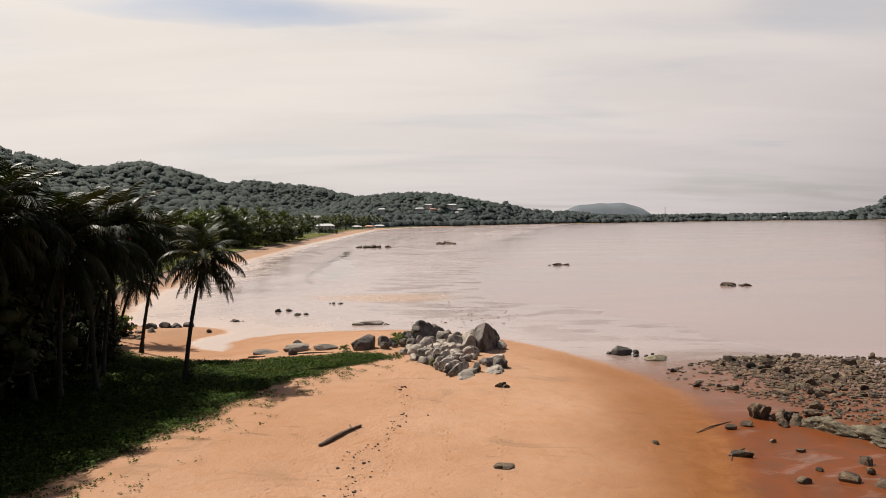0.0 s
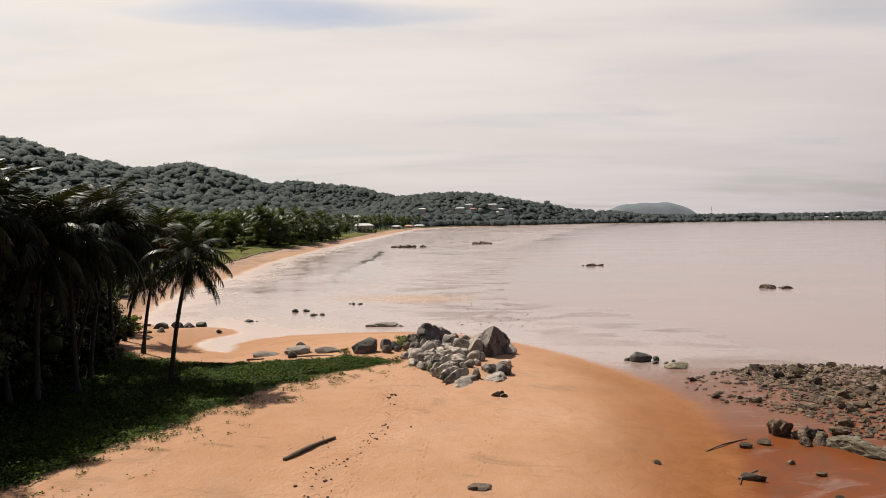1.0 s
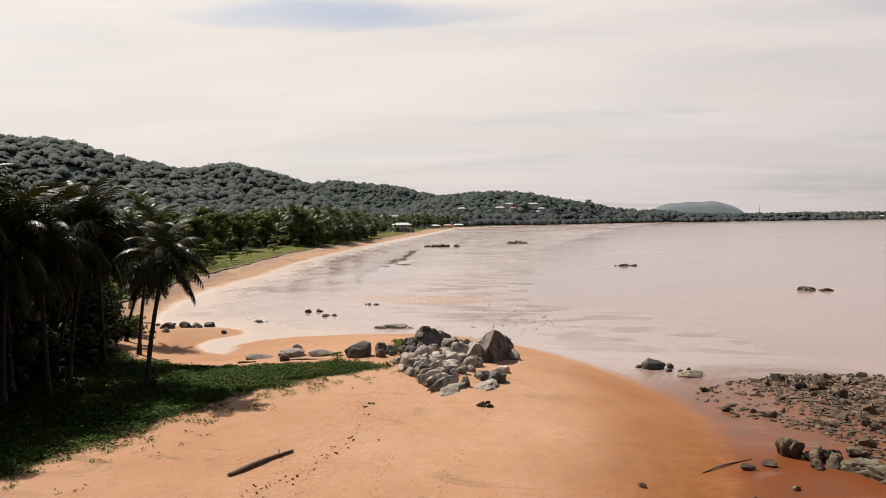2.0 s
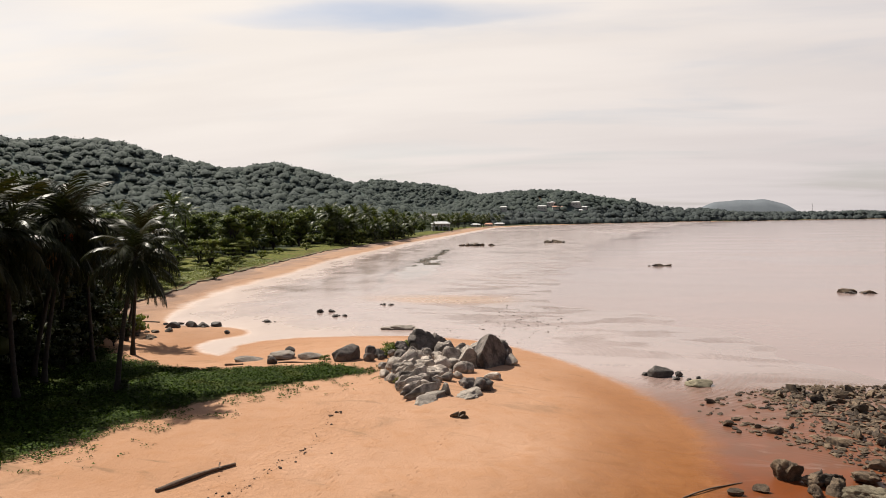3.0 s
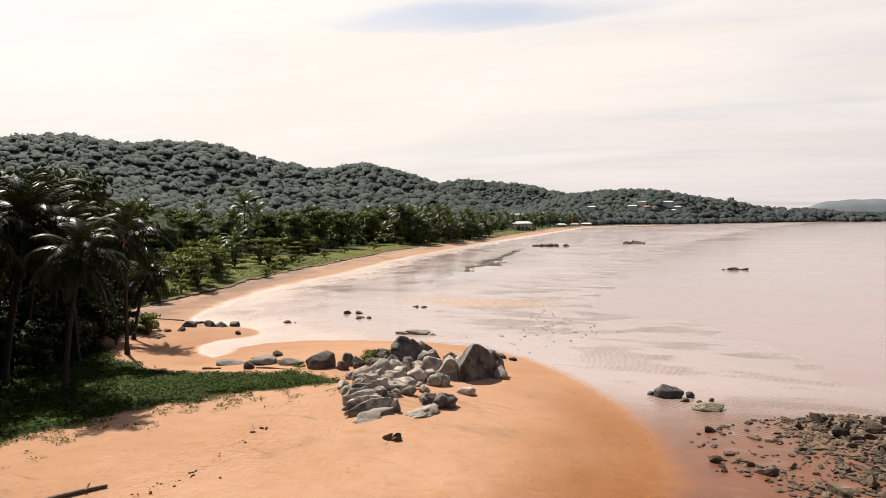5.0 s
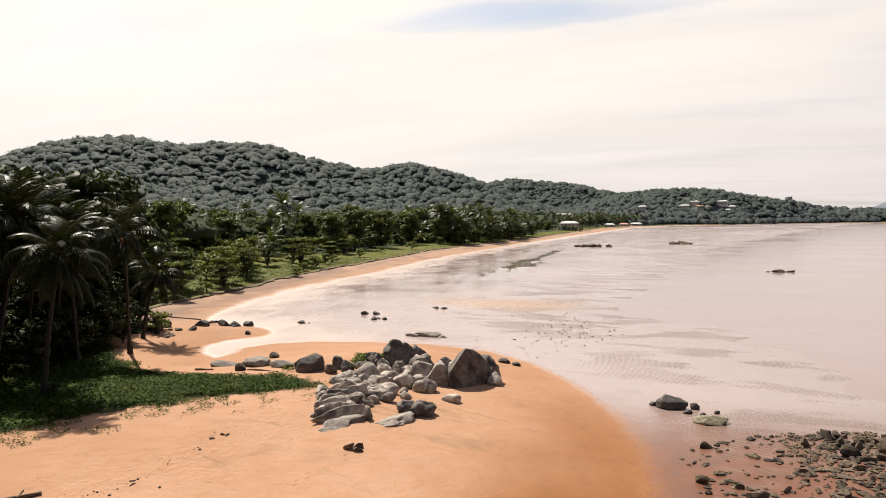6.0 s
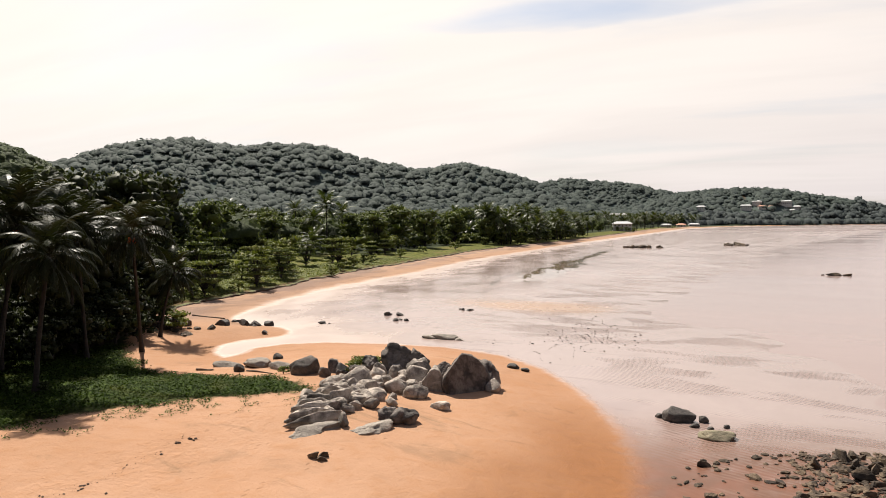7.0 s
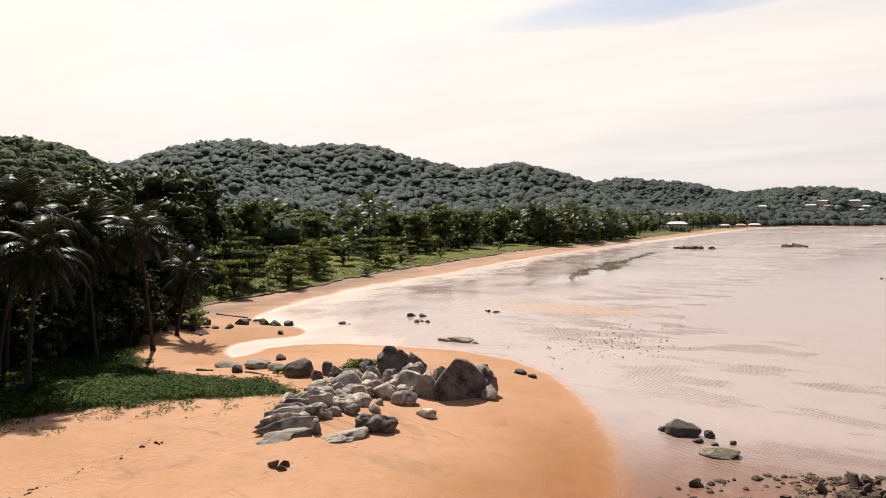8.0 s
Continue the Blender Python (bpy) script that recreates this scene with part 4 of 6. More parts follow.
# larger outcrop on the stony shore
rows_of([
    (21.3, 46.6, 1.5, 1.2, 1.3, 0, 341), (22.2, 45.9, 1.3, 1.0, 0.9, 15, 342), (23.2, 46.0, 1.3, 1.0, 0.8, -15, 343), (22.9, 45.0, 1.2, 1.0, 0.8, 40, 344), (21.9, 44.6, 0.9, 0.8, 0.6, 10, 345), (25.0, 46.9, 1.4, 1.0, 0.7, 10, 349),
    (28.4, 40.6, 2.0, 1.6, 1.3, 0, 347), (27.4, 38.9, 1.8, 1.4, 1.0, 20, 348), (29.6, 39.4, 2.0, 1.5, 1.1, 0, 350), (26.6, 37.4, 1.3, 1.0, 0.8, 40, 346),
], group="stony shore outcrop", label="jagged grey-brown shore rock in wet sand", mat=M_SHORE, rough=0.6, facets=9, cuts=(0.4, 0.8), fine=0.1, sink=0.32, swell=1.2)
rows_of([(23.9, 44.3, 2.6, 1.5, 1.1, -48, 351), (24.8, 43.0, 3.0, 1.7, 1.0, -52, 352), (26.0, 42.2, 3.2, 1.8, 1.0, -46, 353), (26.2, 40.6, 2.8, 1.6, 0.8, -54, 354), (27.6, 42.9, 2.4, 1.7, 0.9, -40, 355)],
        group="stony shore outcrop", label="pale ribbed rock ledge in wet sand", mat=M_LEDGE, rough=0.5, facets=5, fine=0.1, sink=0.36, swell=1.15)
rows_of([
    (16.6, 38.9, 1.5, 0.7, 0.4, -15, 361), (19.4, 44.6, 0.9, 0.6, 0.4, 10, 362), (18.1, 44.0, 0.9, 0.5, 0.35, 0, 363), (19.6, 41.4, 0.7, 0.4, 0.25, 30, 364), (20.5, 39.7, 0.7, 0.4, 0.25, 0, 365), (18.2, 34.9, 0.8, 0.6, 0.35, 0, 366),
    (19.8, 36.6, 0.5, 0.4, 0.25, 0, 367), (20.6, 35.2, 1.3, 1.0, 0.5, 20, 368), (23.0, 37.6, 1.1, 0.8, 0.5, 40, 369), (22.4, 36.2, 0.8, 0.6, 0.4, 0, 370), (21.9, 34.4, 0.9, 0.7, 0.5, 0, 371), (12.1, 40.0, 0.75, 0.4, 0.22, -35, 372),
], group="scattered stones on wet sand", label="scattered dark stone on reddish wet sand", mat=M_SHORE, facets=9, sub=2, cuts=(0.3, 0.65), sharp=True)
rows_of([(2.8, 34.4, 1.25, 1.1, 0.09, 20, 373), (2.5, 34.1, 0.5, 0.3, 0.2, 0, 374)], group="low stones on open sand", label="dark flat stone nearly buried in sand", mat=M_SHORE)

# shingle between the shore rocks, and pebbles on the tidal flat
def pebbles(name, xs, ys, sizes, mat, label, seed):
    r, (v, f) = np.random.default_rng(seed), ICO1
    z = fields(xs, ys)[0]
    V, F = [], []
    for k in range(len(xs)):
        a = r.uniform(0, 6.28)
        w = v * (sizes[k] * r.uniform(0.6, 1.1), sizes[k] * r.uniform(0.4, 0.8), sizes[k] * r.uniform(0.25, 0.5)) * (1 + 0.25 * r.normal(size=(len(v), 1)).clip(-1, 1))
        w = np.stack([w[:, 0] * math.cos(a) - w[:, 1] * math.sin(a), w[:, 0] * math.sin(a) + w[:, 1] * math.cos(a), w[:, 2]], -1)
        V.append(w + (xs[k], ys[k], max(z[k], -0.02) + 0.02))
        F.append(f + k * len(v))
    return tagged(part(name, mesh_of(name, np.concatenate(V), np.concatenate(F)), mat), label, "stones", kind="stuff")


xs, ys = rr.uniform(18, 44, 9000), rr.uniform(40, 69, 9000)
keep = (signed(xs, ys, STREWN) > -0.6) & (rr.random(9000) < 0.15 + 0.5 * (vnoise(xs, ys, 4.5, 9) > -0.1)) & (rr.random(9000) < 0.15 + 0.85 * smooth(xs, 20, 27))
xs, ys = xs[keep][:3600], ys[keep][:3600]
pebbles("shingle", xs, ys, 0.07 + 0.25 * rr.random(len(xs)) ** 2.2, M_SHORE, "loose brown shingle on the stony shore", 41)
xs, ys = rr.uniform(18, 46, 5200), rr.uniform(44, 69, 5200)
keep = (signed(xs, ys, STREWN) > -0.3) & (rr.random(5200) < (0.25 + 0.75 * smooth(xs * 0.8 + (ys - 46) * 0.12, 19.5, 24.5)) * (0.55 + 0.45 * vnoise(xs, ys, 3.5, 9)))
pebbles("shore_stones", xs[keep], ys[keep], 0.16 + 0.34 * rr.random(int(keep.sum())) ** 2.0, M_SHORE, "broken brown stones heaped on the stony shore", 43)
xs, ys = rr.normal(4.5, 3.6, 260), rr.normal(101, 7.5, 260)
pebbles("flat_pebbles", xs, ys, 0.05 + 0.15 * rr.random(260) ** 3, M_DARKROCK, "dark pebbles scattered on the wet flat", 42)


# ---------- driftwood ----------
def log_mesh(length, r0, r1, seed, bend=0.1, sides=10, steps=18):
    r = np.random.default_rng(seed)
    V, F = [], []
    for i in range(steps + 1):
        t = i / steps
        rad = (r0 + (r1 - r0) * t) * (1 + 0.10 * math.sin(7 * t + seed) + 0.06 * r.normal())
        cx, cy, cz = (t - 0.5) * length, bend * math.sin(math.pi * t) * length * 0.3, 0.03 * math.sin(5 * t + seed)
        for j in range(sides):
            a = 2 * math.pi * j / sides
            k = 1 + 0.12 * math.sin(3 * a + seed + 2 * t)
            V.append((cx, cy + rad * k * math.cos(a), cz + rad * k * math.sin(a)))
    for i in range(steps):
        for j in range(sides):
            k = (j + 1) % sides
            F.append((i * sides + j, i * sides + k, (i + 1) * sides + k, (i + 1) * sides + j))
    V += [(-0.5 * length, 0, 0), (0.5 * length, 0, 0)]
    n = len(V)
    for j in range(sides):
        k = (j + 1) % sides
        F += [(n - 2, k, j, j)]
        F += [(n - 1, steps * sides + j, steps * sides + k, steps * sides + k)]
    bm = bmesh.new()
    vs = [bm.verts.new(p) for p in V]
    for q in F:
        bm.faces.new([vs[i] for i in dict.fromkeys(q)])
    return bm


def driftwood(name, a, b, r0, r1, seed, label, bend=0.1, up=0.6):
    """A log lying from a to b."""
    (ax, ay), (bx, by) = a, b
    length = math.hypot(bx - ax, by - ay)
    ob = part(name, log_mesh(length, r0, r1, seed, bend), M_WOOD, smooth=True)
    za, zb = ground_z(ax, ay), ground_z(bx, by)
    ob.matrix_basis = pose((ax + bx) / 2, (ay + by) / 2, max((za + zb) / 2, ground_z((ax + bx) / 2, (ay + by) / 2)) + up * min(r0, r1), 0, -math.degrees(math.atan2(zb - za, length)), math.degrees(math.atan2(by - ay, bx - ax)))
    return tagged(ob, label, "log")


main_log = driftwood("driftwood_log", (-6.7, 35.9), (-5.0, 39.6), 0.11, 0.09, 5, "dark weathered driftwood log lying on sand", 0.06, 0.9)
part("broken_branch", log_mesh(0.6, 0.05, 0.03, 8), M_WOOD, main_log).matrix_basis = pose(1.3, 0.14, 0.08, 20, -10, 55)
driftwood("driftwood_log", (-13.9, 64.6), (-10.4, 63.6), 0.09, 0.05, 6, "thin dark driftwood pole lying by the vines", 0.04)
driftwood("driftwood_log", (-18.3, 63.6), (-16.8, 63.9), 0.1, 0.08, 7, "short dark log end on the sand", 0.05)
driftwood("driftwood_log", (-46.5, 90.0), (-42.5, 91.8), 0.13, 0.07, 9, "long dark driftwood pole lying by the palms", 0.03)
driftwood("driftwood_branch", (15.6, 43.0), (18.8, 45.6), 0.03, 0.055, 12, "crooked dark branch stuck in wet sand", 0.10)
driftwood("driftwood_branch", (15.8, 38.2), (17.4, 40.2), 0.03, 0.05, 14, "thin crooked dark twig on wet sand", 0.3)


# ---------- palms ----------
def frond_mesh(length, rise, droop, seed, leaflets=30, hang=0.8, seg=2, blade=1.0):
    """One feather leaf: a bent midrib along +x with two rows of leaflets."""
    r = np.random.default_rng(seed)
    V, F = [], []
    steps = 14 if seg > 1 else 6
    t = np.linspace(0, 1, steps + 1)
    ang = radians(rise) - radians(droop) * t ** 1.4
    px = np.concatenate([[0], np.cumsum(np.cos(ang[:-1]))]) * length / steps
    pz = np.concatenate([[0], np.cumsum(np.sin(ang[:-1]))]) * length / steps
    for i in range(steps + 1):
        w = 0.055 * (1 - 0.85 * t[i])
        V += [(px[i], -w, pz[i]), (px[i], 0, pz[i] + w), (px[i], w, pz[i])]
    for i in range(steps):
        for j in range(2):
            a = i * 3 + j
            F.append((a, a + 1, a + 4, a + 3))
    for i in range(leaflets):
        s = 0.16 + 0.84 * (i + 0.5) / leaflets
        x, z = np.interp(s, t, px), np.interp(s, t, pz)
        al = np.interp(s, t, ang)
        for side in (-1, 1):
            ll = length * 0.27 * (math.sin(math.pi * min(1, 0.18 + 0.80 * s)) ** 0.7 + 0.12) * r.uniform(0.85, 1.12)
            sweep, h = radians(32 + 22 * s) + r.normal() * 0.09, hang * r.uniform(0.75, 1.25)
            o = np.array([x, 0, z])
            fw = np.array([math.cos(al), 0, math.sin(al)])
            d = fw * math.sin(sweep) + np.array([0, side, 0]) * math.cos(sweep)
            q = o
            wv = fw * blade * 0.042 * length / 3.6
            base = len(V)
            V += [tuple(q - wv), tuple(q + wv)]
            for k in range(seg):
                d = d + np.array([0, 0, -h * (0.45 if k == 0 else 0.95)])
                d = d / np.linalg.norm(d)
                q = q + d * ll / seg
                ww = wv * (0.85 if k < seg - 1 else 0.15)
                V += [tuple(q - ww), tuple(q + ww)]
                b = base + 2 * k
                F.append((b, b + 1, b + 3, b + 2))
    return mesh_of("frond", np.array(V), np.array(F))


def trunk_mesh(points, r0, r1, sides=9, steps=16, rings=0.05):
    """A tapered ringed trunk along a bent line from base to top."""
    a, b, c = (np.array(p, dtype=float) for p in points)
    V, F = [], []
    for i in range(steps + 1):
        t = i / steps
        p = (1 - t) ** 2 * a + 2 * t * (1 - t) * b + t * t * c
        rad = (r0 + (r1 - r0) * t ** 0.6) * (1 + (rings if i % 2 else -rings)) * (1 + 0.5 * max(0, 0.12 - t) / 0.12)
        for j in range(sides):
            an = 2 * math.pi * j / sides
            V.append((p[0] + rad * math.cos(an), p[1] + rad * math.sin(an), p[2]))
    for i in range(steps):
        for j in range(sides):
            k = (j + 1) % sides
            F.append((i * sides + j, i * sides + k, (i + 1) * sides + k, (i + 1) * sides + j))
    return mesh_of("trunk", np.array(V), np.array(F), M_BARK, True)


FRONDS = [frond_mesh(4.3, rise, droop, 500 + i, 28, hang, 2, 1.15) for i, (rise, droop, hang) in enumerate(((80, 74, 0.35), (56, 94, 0.6), (34, 100, 0.9), (13, 92, 1.2), (-10, 70, 1.5), (-38, 44, 1.6)))]
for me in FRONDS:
    me.materials.append(M_FROND_SHADED)
DRY = frond_mesh(3.4, -52, 34, 520, 22, 1.2)
DRY.materials.append(M_FROND_DRY)


def nut_mesh():
    v, f = ICO1
    V, F = [], []
    r = np.random.default_rng(3)
    for k in range(9):
        V.append(v * (0.12, 0.12, 0.15) + (0.22 * math.cos(k * 2.4), 0.22 * math.sin(k * 2.4), -0.1 - 0.09 * (k % 4)))
        F.append(f + k * len(v))
    return mesh_of("coconuts", np.concatenate(V), np.concatenate(F), M_FLOWER, True)


NUTS = nut_mesh()


def palm(base, hub, size, seed, label, nuts=False, n=29, radius=0.2):
    r = random.Random(seed)
    (bx, by), (hx, hy, hz) = base, hub
    bz = ground_z(bx, by) - 0.1
    top = new("coconut_palm")
    top.matrix_basis = pose(bx, by, bz)
    tip = (hx - bx, hy - by, hz - bz)
    part("trunk", trunk_mesh(((0, 0, 0), (tip[0] * 0.35 - 0.2, tip[1] * 0.35, tip[2] * 0.5), tip), radius, radius * 0.6), None, top)
    for i in range(n):
        u = i / (n - 1)
        k = min(5, int(u ** 0.85 * 6))
        me = DRY if u > 0.97 and seed % 3 == 0 else FRONDS[k]
        ob = part("frond", me, None, top)
        s = size * r.uniform(0.88, 1.1)
        ob.matrix_basis = pose(tip[0], tip[1], tip[2] - 0.35 * u, r.uniform(-12, 12), r.uniform(-8, 8), i * 137.5 + r.uniform(-14, 14)) @ Matrix.Scale(s, 4)
    if nuts:
        part("coconut_bunch", NUTS, None, top, "orange coconut bunch").matrix_basis = pose(tip[0] + 0.3, tip[1] - 0.35, tip[2] - 0.45)
    return tagged(top, label, "palm tree", "palm grove at the beach")


palm((-19.4, 51.0), (-17.8, 51.2, 11.5), 0.82, 1, "lone leaning coconut palm with drooping dark fronds", n=36)
# several of the last palms stand out of view, added to shade the vines
GROVE = "tall dark coconut palm in the shaded beach grove"
for i, (b, h, s, nu) in enumerate((
        ((-26.3, 52.5), (-25.5, 54.4, 13.3), 1.1, False), ((-28.8, 54.4), (-24.6, 53.4, 13.4), 1.05, True), ((-30.3, 68.4), (-26.2, 64.3, 12.6), 0.95, True),
        ((-33.0, 60.0), (-31.0, 60.2, 13.0), 1.1, False), ((-37.0, 50.5), (-36.5, 50.0, 17.2), 1.1, False), ((-30.2, 46.5), (-30.8, 46.6, 15.0), 1.05, False), ((-41.0, 58.0), (-40.0, 57.0, 16.6), 1.1, False),
        ((-38.0, 66.5), (-37.6, 66.0, 12.4), 1.1, False), ((-45.5, 70.5), (-45.0, 69.5, 12.8), 1.1, False), ((-36.0, 75.5), (-34.0, 75.8, 8.2), 0.85, False), ((-29.9, 62.4), (-29.6, 61.6, 12.4), 1.0, False),
        ((-43.0, 48.0), (-43.5, 47.6, 17.5), 1.1, False), ((-49.0, 62.0), (-49.0, 61.4, 15.6), 1.1, False), ((-27.5, 48.5), (-28.3, 49.4, 13.0), 1.05, False), ((-31.5, 53.5), (-30.0, 52.6, 11.5), 1.0, False), ((-34.5, 46.0), (-34.0, 46.0, 14.0), 1.1, False), ((-36.0, 57.0), (-35.6, 57.6, 12.6), 1.05, False), ((-34.5, 64.0), (-33.4, 64.4, 12.0), 1.05, False), ((-40.5, 70.0), (-40.0, 70.4, 12.0), 1.05, False), ((-26.8, 44.5), (-27.2, 44.0, 14.5), 1.1, False), ((-24.6, 48.2), (-24.4, 47.6, 12.6), 1.05, False), ((-30.0, 38.5), (-30.2, 38.3, 16.0), 1.1, False), ((-31.5, 34.0), (-31.5, 33.6, 15.5), 1.1, False), ((-29.5, 30.0), (-29.4, 29.6, 14.5), 1.1, False), ((-25.6, 45.4), (-25.0, 45.6, 12.6), 1.15, False), ((-27.6, 41.0), (-27.0, 41.0, 14.2), 1.15, False), ((-29.0, 37.4), (-28.5, 37.4, 15.6), 1.15, False), ((-27.6, 33.6), (-27.3, 33.6, 14.4), 1.1, False))):
    palm(b, h, s, i + 2, GROVE, nu)


# ---------- broadleaf trees and bushes ----------
def leaf_cloud(centres, radii, count, size, seed, squash=0.7):
    """Folded leaves thrown over the skins of many small clumps."""
    r = np.random.default_rng(seed)
    c = r.integers(0, len(centres), count)
    n = r.normal(size=(count, 3))
    n /= np.linalg.norm(n, axis=1)[:, None]
    n[:, 2] = np.abs(n[:, 2]) * 0.9 + n[:, 2] * 0.1
    rad = radii[c] * r.uniform(0.55, 1.08, count)
    p = centres[c] + n * rad[:, None] * (1, 1, squash)
    a = np.cross(n + 0.7 * r.normal(size=(count, 3)), r.normal(size=(count, 3)))
    a /= np.linalg.norm(a, axis=1)[:, None]
    b = np.cross(n + 0.5 * r.normal(size=(count, 3)), a)
    b /= np.linalg.norm(b, axis=1)[:, None]
    s = size * r.uniform(0.6, 1.3, count)[:, None]
    V = np.stack([p - a * s, p - b * s * 0.55, p + a * s, p + b * s * 0.55], 1).reshape(-1, 3)
    q = np.arange(len(V)).reshape(-1, 4)
    F = np.concatenate([q[:, [0, 1, 2]], q[:, [0, 2, 3]]])
    soft = np.repeat(n * (1, 1, 0.7) + 0.45 * r.normal(size=(count, 3)) + (0, 0, 0.25), 4, axis=0)
    # a leafy core inside each clump
    cv, cf = ICO1
    k = len(centres)
    core = cv[None] * (radii[:, None, None] * r.uniform(0.4, 0.65, (k, len(cv), 1))) * (1, 1, squash) + centres[:, None]
    F = np.concatenate([F, (cf[None] + (np.arange(k) * len(cv))[:, None, None]).reshape(-1, 3) + len(V)])
    V, soft = np.concatenate([V, core.reshape(-1, 3)]), np.concatenate([soft, np.tile(cv, (k, 1))])
    return V, F, soft / np.linalg.norm(soft, axis=1)[:, None]


def limb(a, b, r0, r1, sides=4):
    a, b = np.array(a, dtype=float), np.array(b, dtype=float)
    d = b - a
    d /= np.linalg.norm(d)
    u = np.cross(d, (0.3, 0.9, 0.1))
    u /= np.linalg.norm(u)
    w = np.cross(d, u)
    V = [tuple(p + rad * (math.cos(2 * math.pi * j / sides) * u + math.sin(2 * math.pi * j / sides) * w)) for p, rad in ((a, r0), (b, r1)) for j in range(sides)]
    return V, [(j, (j + 1) % sides, sides + (j + 1) % sides, sides + j) for j in range(sides)]


def tree_kind(name, height, spread, clumps, leaves, leaf, seed, mat, layered=False, trunk=0.35):
    """A tree with a forked trunk and an uneven crown, built at the origin."""
    r = np.random.default_rng(seed)
    top = new(name)
    ends, V, F = [], [], []
    stem = height * trunk

    def put_limb(*a):
        v, f = limb(*a)
        F.extend([tuple(i + len(V) for i in q) for q in f])
        V.extend(v)
    put_limb((0, 0, -0.2), (0.1, 0.05, stem), 0.035 * height, 0.024 * height, 8)
    for k in range(clumps):
        a = k * 2.4 + r.normal() * 0.4
        lev = r.uniform(0.0, 1.0)
        if layered:
            lev = round(lev * 3) / 3
        rr_ = spread * r.uniform(0.25, 1.0) * (1.05 - 0.55 * lev)
        e = (rr_ * math.cos(a), rr_ * math.sin(a), stem + (height - stem) * (0.12 + 0.8 * lev))
        ends.append(e)
        m = (e[0] * 0.35, e[1] * 0.35, stem + (e[2] - stem) * 0.45)
        put_limb((0.1, 0.05, stem * 0.9), m, 0.014 * height, 0.010 * height)
        put_limb(m, e, 0.010 * height, 0.003 * height)
    part("trunk", mesh_of("trunk", np.array(V), np.array(F), M_BARK, True), None, top)
    rad = spread * r.uniform(0.26, 0.5, clumps) * (0.95 if layered else 1.0)
    cv, cf, soft = leaf_cloud(np.array(ends), rad, leaves, leaf, seed + 1, 0.32 if layered else 0.72)
    me = mesh_of("crown", cv, cf, mat, True)
    me.normals_split_custom_set_from_vertices(soft)
    part("crown", me, None, top)
    return top


def plant(kind, x, y, s, turn, label, category, group="", first=[set()]):
    z = ground_z(x, y)
    m = pose(x, y, z - 0.05, 0, 0, turn)
    if kind.name not in first[0]:
        first[0].add(kind.name)
        ob = kind
        ob.matrix_basis = m
    else:
        ob = copy_thing(kind, m)
    ob.scale = (s, s, s)
    return tagged(ob, label, category, group)


ALMOND = [tree_kind("sea_almond_tree", 6.0, 3.3, 26, 2600, 0.2, 600 + i, M_LEAF if i == 1 else M_LEAF_LIGHT, True, 0.08) for i in range(3)]
BROAD = [tree_kind("broadleaf_tree", 13.0, 5.8, 44, 1400, 0.42, 620 + i, M_LEAF, False, 0.13) for i in range(4)]
UNDER = [tree_kind("broadleaf_tree", 13.0, 5.8, 60, 1900, 0.36, 630 + i, M_LEAF_SHADED, False, 0.13) for i in range(2)]
SHADY = [tree_kind("shade_shrub", 2.4, 1.6, 14, 640, 0.15, 650 + i, M_LEAF_SHADED, False, 0.12) for i in range(2)]
BUSH = [tree_kind("bush", 2.4, 1.6, 14, 480, 0.17, 640 + i, M_LEAF if i else M_LEAF_LIGHT, False, 0.12) for i in range(2)]
rt = random.Random(5)
# sea almonds along the bank
for x, y, s in ((-58.6, 104.0, 0.95), (-63.5, 111.0, 1.1), (-62.0, 120.0, 0.9), (-67.5, 126.0, 1.15), (-68.5, 134.5, 1.0), (-73.5, 140.0, 1.15), (-64.5, 103.0, 1.1), (-71.0, 115.0, 1.25), (-79.0, 127.0, 1.3), (-77.0, 147.0, 0.9), (-76.5, 166.0, 1.2), (-84.0, 174.0, 1.1), (-82.0, 160.0, 1.0), (-86.0, 196.0, 0.85), (-92.0, 214.0, 0.9)):
    plant(ALMOND[rt.randrange(3)], x, y, s, rt.uniform(0, 360), "layered sea almond tree on the grassy bank", "tree", "trees on the bank")
for x, y, s in ((-60.0, 113.0, 0.8), (-66.0, 148.5, 1.0), (-70.5, 158.0, 0.9), (-72.0, 166.0, 1.2), (-75.5, 176.0, 1.1), (-78.0, 184.0, 0.9), (-83.0, 208.0, 1.2), (-88.0, 232.0, 1.0), (-57.0, 100.0, 0.8), (-52.0, 90.0, 1.0), (-37.2, 78.8, 1.0), (-40.5, 79.5, 1.2), (-90.0, 262.0, 1.4), (-94.0, 300.0, 1.5), (-92.5, 318.0, 1.3), (-91.5, 338.0, 1.5), (-90.5, 350.0, 1.4)):
    plant(BUSH[rt.randrange(2)], x, y, s, rt.uniform(0, 360), "low rounded shrub on the grassy bank", "bush", "shrubs on the bank")
for _ in range(150):
    y = rt.uniform(104, 335)
    edge = float(np.interp(y, [97, 118, 160, 226, 260, 328], [-54.5, -59.5, -68.5, -79, -84, -89]))
    x = edge - float(np.interp(y, [104, 125, 160, 300, 335], [8, 9, 20, 20, 12])) - rt.uniform(0, 1) ** 1.3 * 50
    if not (-112 < x < -84 and 145 < y < 200):
        plant(BUSH[rt.randrange(2)], x, y, rt.uniform(1.3, 2.6), rt.uniform(0, 360), "dense green thicket shrub behind the bank", "bush", "thicket behind the bank")
